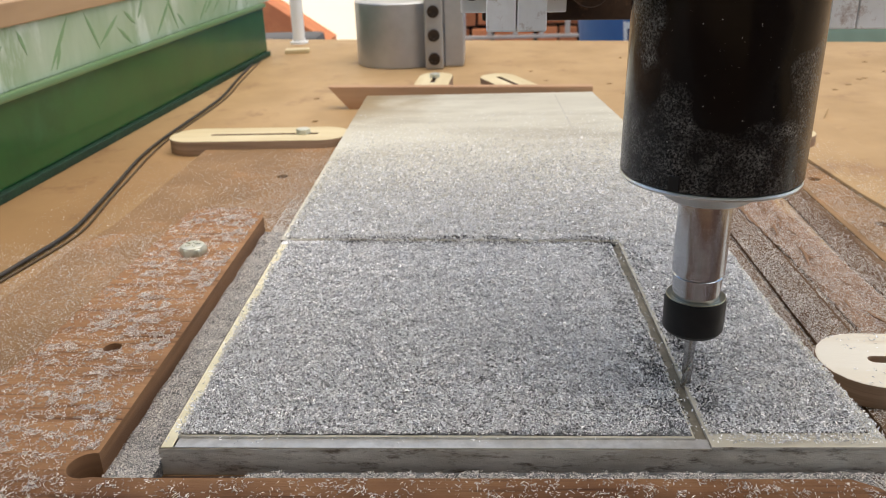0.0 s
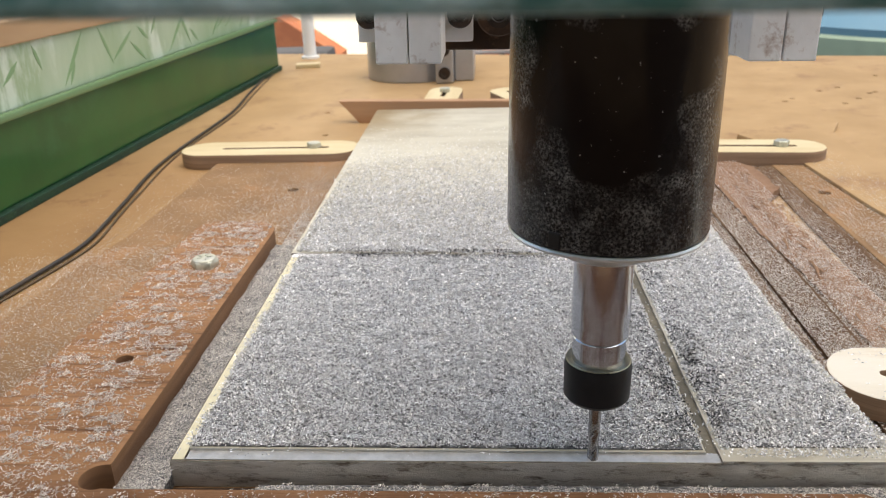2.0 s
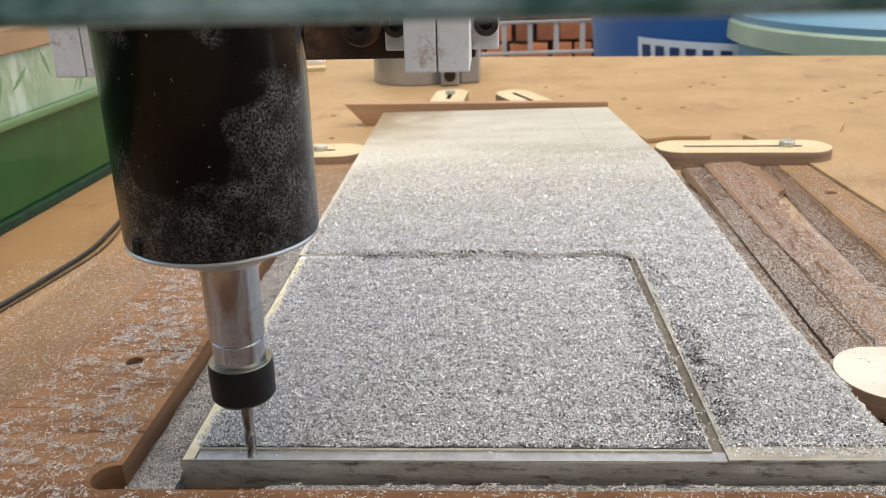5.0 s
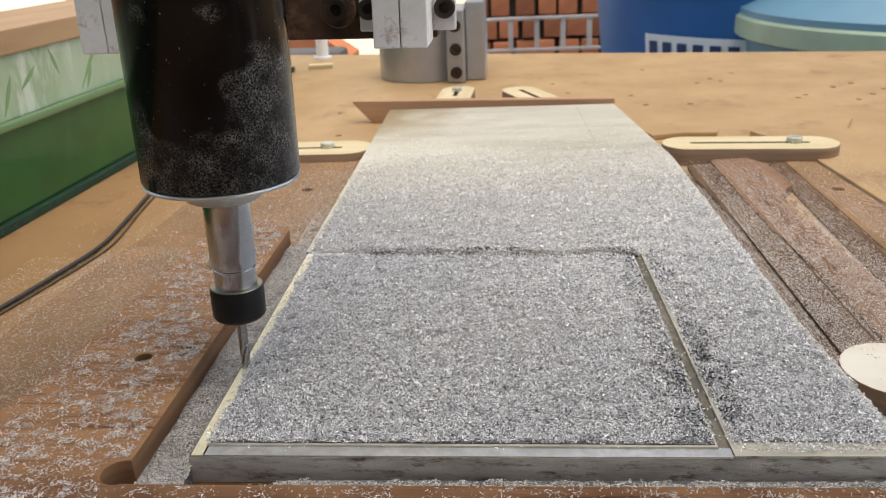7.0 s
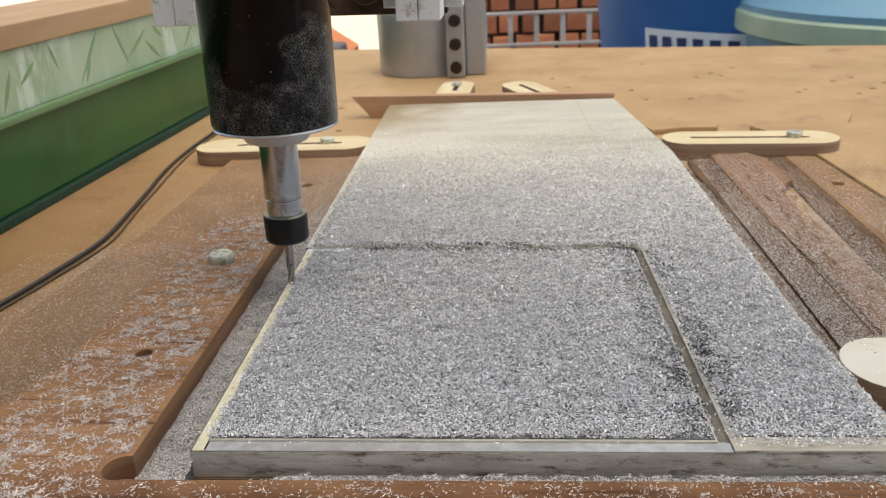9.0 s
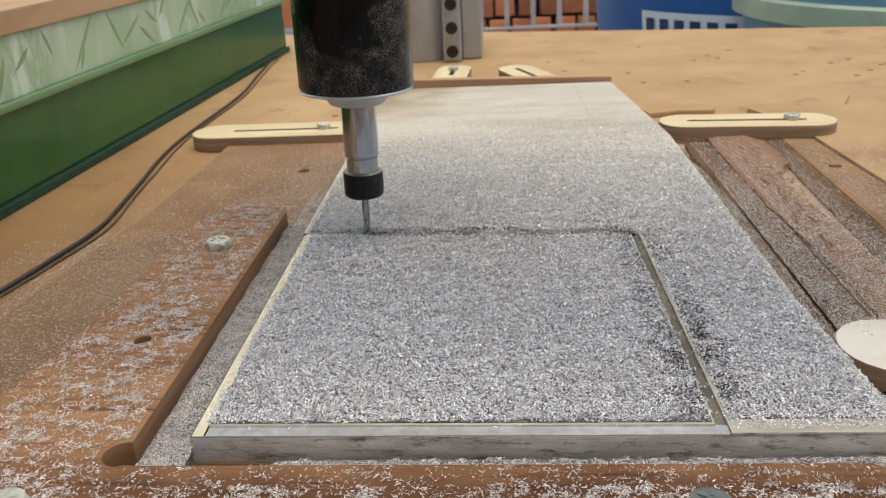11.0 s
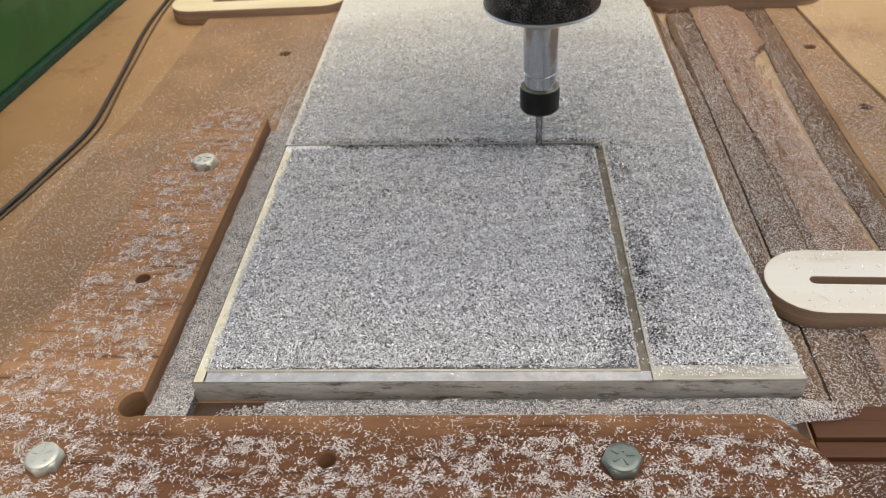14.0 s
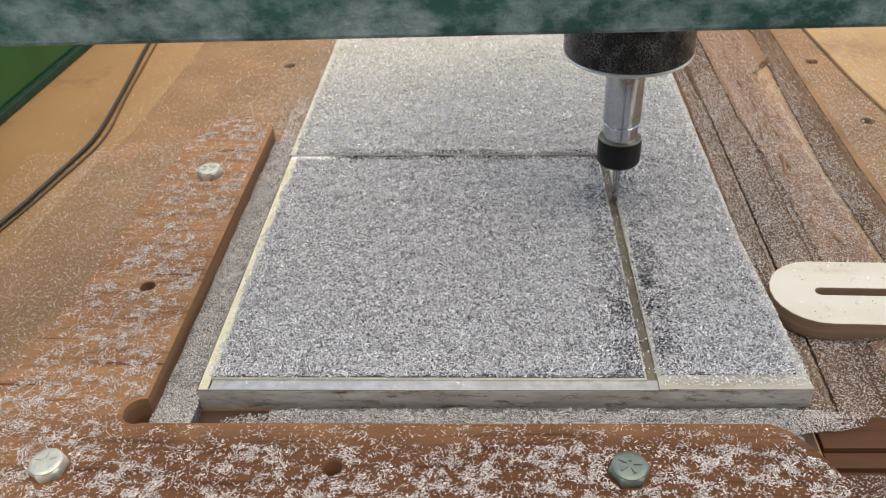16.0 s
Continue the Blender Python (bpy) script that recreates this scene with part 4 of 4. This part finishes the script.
# dimmer chip colour also stands in for the part shade in the gap
swarf("gap_swarf", "fine grey swarf filling the gap beside the plate, dimmed for shade", x, y, z, rng.uniform(0.0004, 0.0010, len(x)), 0.00026, 2.4, 0.25, 2, DUST)
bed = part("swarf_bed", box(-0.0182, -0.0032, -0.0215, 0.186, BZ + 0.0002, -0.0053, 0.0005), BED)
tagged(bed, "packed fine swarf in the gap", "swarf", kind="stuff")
# dark mottling showing here puts the heap's part shade into the colour
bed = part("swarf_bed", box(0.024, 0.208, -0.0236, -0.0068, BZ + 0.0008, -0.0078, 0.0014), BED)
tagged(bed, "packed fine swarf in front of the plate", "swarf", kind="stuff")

# dark strip painting the shade under the plate; rusty-red floor at its left end
shim = part("shim", box(-0.0028, 0.2120, -0.0235, -0.0060, BZ + 0.0002, BZ + 0.0007), RUST)
tagged(shim, "dark strip on the rusty gap floor, with the plate's shade put into its colour", "shim")


def arm_left(y):
    """Outer edge of the frame's left arm."""
    return np.interp(y, (-0.06, -0.03, 0.0, 0.05, 0.193, 0.203), (-0.125, -0.092, -0.077, -0.068, -0.060, -0.052))


# loose curls on the locating frame
nx = 660000
x, y = rng.uniform(-0.134, 0.213, nx), rng.uniform(-0.09, 0.202, nx)
inside = ((y < -0.0248) & (x < 0.2098 - 0.75 * np.clip(y + 0.045, 0, 1))) | ((x < -0.0192) & (y < 0.1995) & (x > arm_left(y) + 0.0008))
d = np.clip(0.8 * lump(x, y, 0.022, 1.7) + 0.12, 0.3, 1) * (0.12 + 1.15 * np.clip((lump(x, y, 0.0055, 9.0) - 0.25) * 1.6, 0, 1))
d = np.where(y > -0.02, d * (0.65 + 0.65 * lump(x * 0.25, y, 0.0035, 4.4)) * np.clip((x - arm_left(y) + 0.006) / 0.02, 0.4, 1) * np.clip((0.27 - y) / 0.12, 0.75, 1), d)
d = np.where((y > -0.033) & (y < -0.02) & (x > -0.02), d * 0.35, d)
inside &= (x + 0.0185) ** 2 + (y + 0.018) ** 2 > 0.0072 ** 2
inside &= (x < -0.0345) | (y < 0.1838) | ((x + 0.0345) ** 2 + (y - 0.1838) ** 2 < 0.0162 ** 2)
d = np.where(y < -0.034, d * 1.25, d)
keep = inside & (rng.uniform(0, 1, nx) < d)
for cx, cy in ((-0.0383, 0.1386), (-0.0395, -0.0433), (0.1467, -0.0439)):
    keep &= (x - cx) ** 2 + (y - cy) ** 2 > 0.0066 ** 2
for cx, cy in ((-0.0401, 0.0507), (0.0538, -0.0421)):
    keep &= (x - cx) ** 2 + (y - cy) ** 2 > 0.0037 ** 2
x, y = x[keep], y[keep]
swarf("frame_swarf", "loose bright curls of swarf on the plywood frame", x, y, FZ + 0.0005 * rng.uniform(0, 1, len(x)), rng.uniform(0.0007, 0.0016, len(x)), 0.00023, 4.2, 0.25, 4, CURL, 1.3)

# swarf on the near clamp
nx = 420
x, y = rng.uniform(0.222, 0.33, nx), rng.uniform(0.032, 0.068, nx)
keep = (np.abs(y - 0.0495) > 0.0045)
swarf("clamp_swarf", "a few curls of swarf on the clamp", x[keep], y[keep], np.full(keep.sum(), BZ + 0.0081), rng.uniform(0.0008, 0.002, keep.sum()), 0.00036, 2.0, 0.25, 3)

# thin scatter on the boards and the table
nx = 1000000
x, y = rng.uniform(-0.17, 0.34, nx), rng.uniform(-0.06, 0.40, nx)
off = ((x < -0.003) & (y > 0.192) & ((x > -0.018) | (y > 0.204))) | ((x < arm_left(y) - 0.001) & (y < 0.204)) | ((x > 0.216) & (y > -0.008))
d = np.exp(-np.maximum(0, np.abs(x - 0.10) - 0.11) / np.where(x > 0.2, 0.065, np.where(y < 0.2, 0.080, 0.040))) * np.clip((0.40 - y) / 0.22, 0.0, 1)
keep = off & (rng.uniform(0, 1, nx) < d)
x, y = x[keep], y[keep]
nr = 170000
xr, yr = rng.uniform(0.215, 0.345, nr), rng.uniform(-0.008, 0.335, nr)
keep = rng.uniform(0, 1, nr) < np.clip((0.36 - yr) / 0.26, 0, 1) ** 1.5 * np.clip((0.40 - xr) / 0.16, 0, 1) * (0.35 + 0.65 * lump(xr, yr, 0.02, 6.6)) * np.clip((yr + 0.05) / 0.16, 0.3, 1)
x, y = np.concatenate((x, xr[keep])), np.concatenate((y, yr[keep]))
z = np.where(x < -0.133 + 0.093 * (y - 0.096), TZ, np.where(x < 0.2, BZ, np.where(x < 0.2245, BZ - 0.0026, np.where(x < 0.2405, BZ - 0.0011, np.where(x < 0.2645, BZ + 0.0001 + (x - 0.24) * 0.06, np.where(x < 0.289, BZ - 0.0022, np.where(x < 0.334 - 0.07 * np.clip(y, 0, 0.35), BZ - 0.0013, BZ + 0.0002)))))))
nb = 36000
xb, yb = rng.uniform(0.216, 0.40, nb), rng.uniform(-0.12, -0.0305, nb)
x, y, z = np.concatenate((x, xb)), np.concatenate((y, yb)), np.concatenate((z, np.full(nb, -0.0145)))
swarf("board_swarf", "thin scatter of fine swarf on the boards", x, y, z, rng.uniform(0.0003, 0.0008, len(x)), 0.00042, 1.5, 0.35, 1, DUST)

# ---------------------------------------------------------------- bricks of the far wall
bm = box(-0.040, 0.040, -0.02, 0.02, -0.042, 0.042, 0.006)
brick_mesh = bpy.data.meshes.new("brick")
bm.to_mesh(brick_mesh)
bm.free()
brick_mesh.materials.append(BRICK)
brick_rnd = random.Random(5)
for row in range(11):
    for k in range(14):
        if brick_rnd.random() < 0.07:
            continue
        b = new("brick", brick_mesh)
        b.parent = wall_back
        b.location = (0.0 + 0.099 * k + (0.035 if row % 2 else 0) + brick_rnd.uniform(-0.008, 0.008), 3.605 + brick_rnd.uniform(-0.012, 0.0), -0.60 + 0.098 * row)
        b.scale = (brick_rnd.uniform(0.9, 1.15), 1, brick_rnd.uniform(0.95, 1.12))


# ---------------------------------------------------------------- movement
BACK_TIMES = (11.0, 11.5, 12.0, 12.5, 13.0, 13.5, 14.0, 14.5)
BACK_SHARE = tuple((x + 0.0002) / 0.159 for x in (0.0297, 0.0465, 0.0640, 0.0818, 0.0988, 0.1155, 0.1287, 0.1448))


def tool_at(t):
    back = [(BL[0] * (1 - f) + BR[0] * f, BL[1] * (1 - f) + BR[1] * f) for f in BACK_SHARE]
    legs = ([(0.0, (FR[0] + 0.0012, 0.0285)), (0.97, FR), (5.55, FL), (10.1, BL)] + list(zip(BACK_TIMES, back)) + [(14.9, BR), (16.0, (0.1588, 0.1125))])
    for (t0, a), (t1, b) in zip(legs, legs[1:]):
        if t <= t1:
            f = (t - t0) / (t1 - t0)
            return a[0] + (b[0] - a[0]) * f + 0.0008, a[1] + (b[1] - a[1]) * f
    return legs[-1][1][0] + 0.0008, legs[-1][1][1]


LEAN = 1.0    # the gantry leans a little to one side


def motions():
    times = sorted({round(0.2 * k, 2) for k in range(81)} | {0.9, 0.97, 1.05, 5.5, 5.55, 5.65, 10.03, 10.1, 10.17, 14.85, 14.9, 14.95})
    walk(carriage, [(t, pose(*tool_at(t), 0, -0.9, LEAN, 0)) for t in times])
    walk(beam, [(t, pose(0, tool_at(t)[1], 0.0017, 0, LEAN, 0)) for t in times])
    walk(shaft, [(0.1 * k, pose(0, 0, 0, 0, 0, 70 * k % 360)) for k in range(161)])


motions()
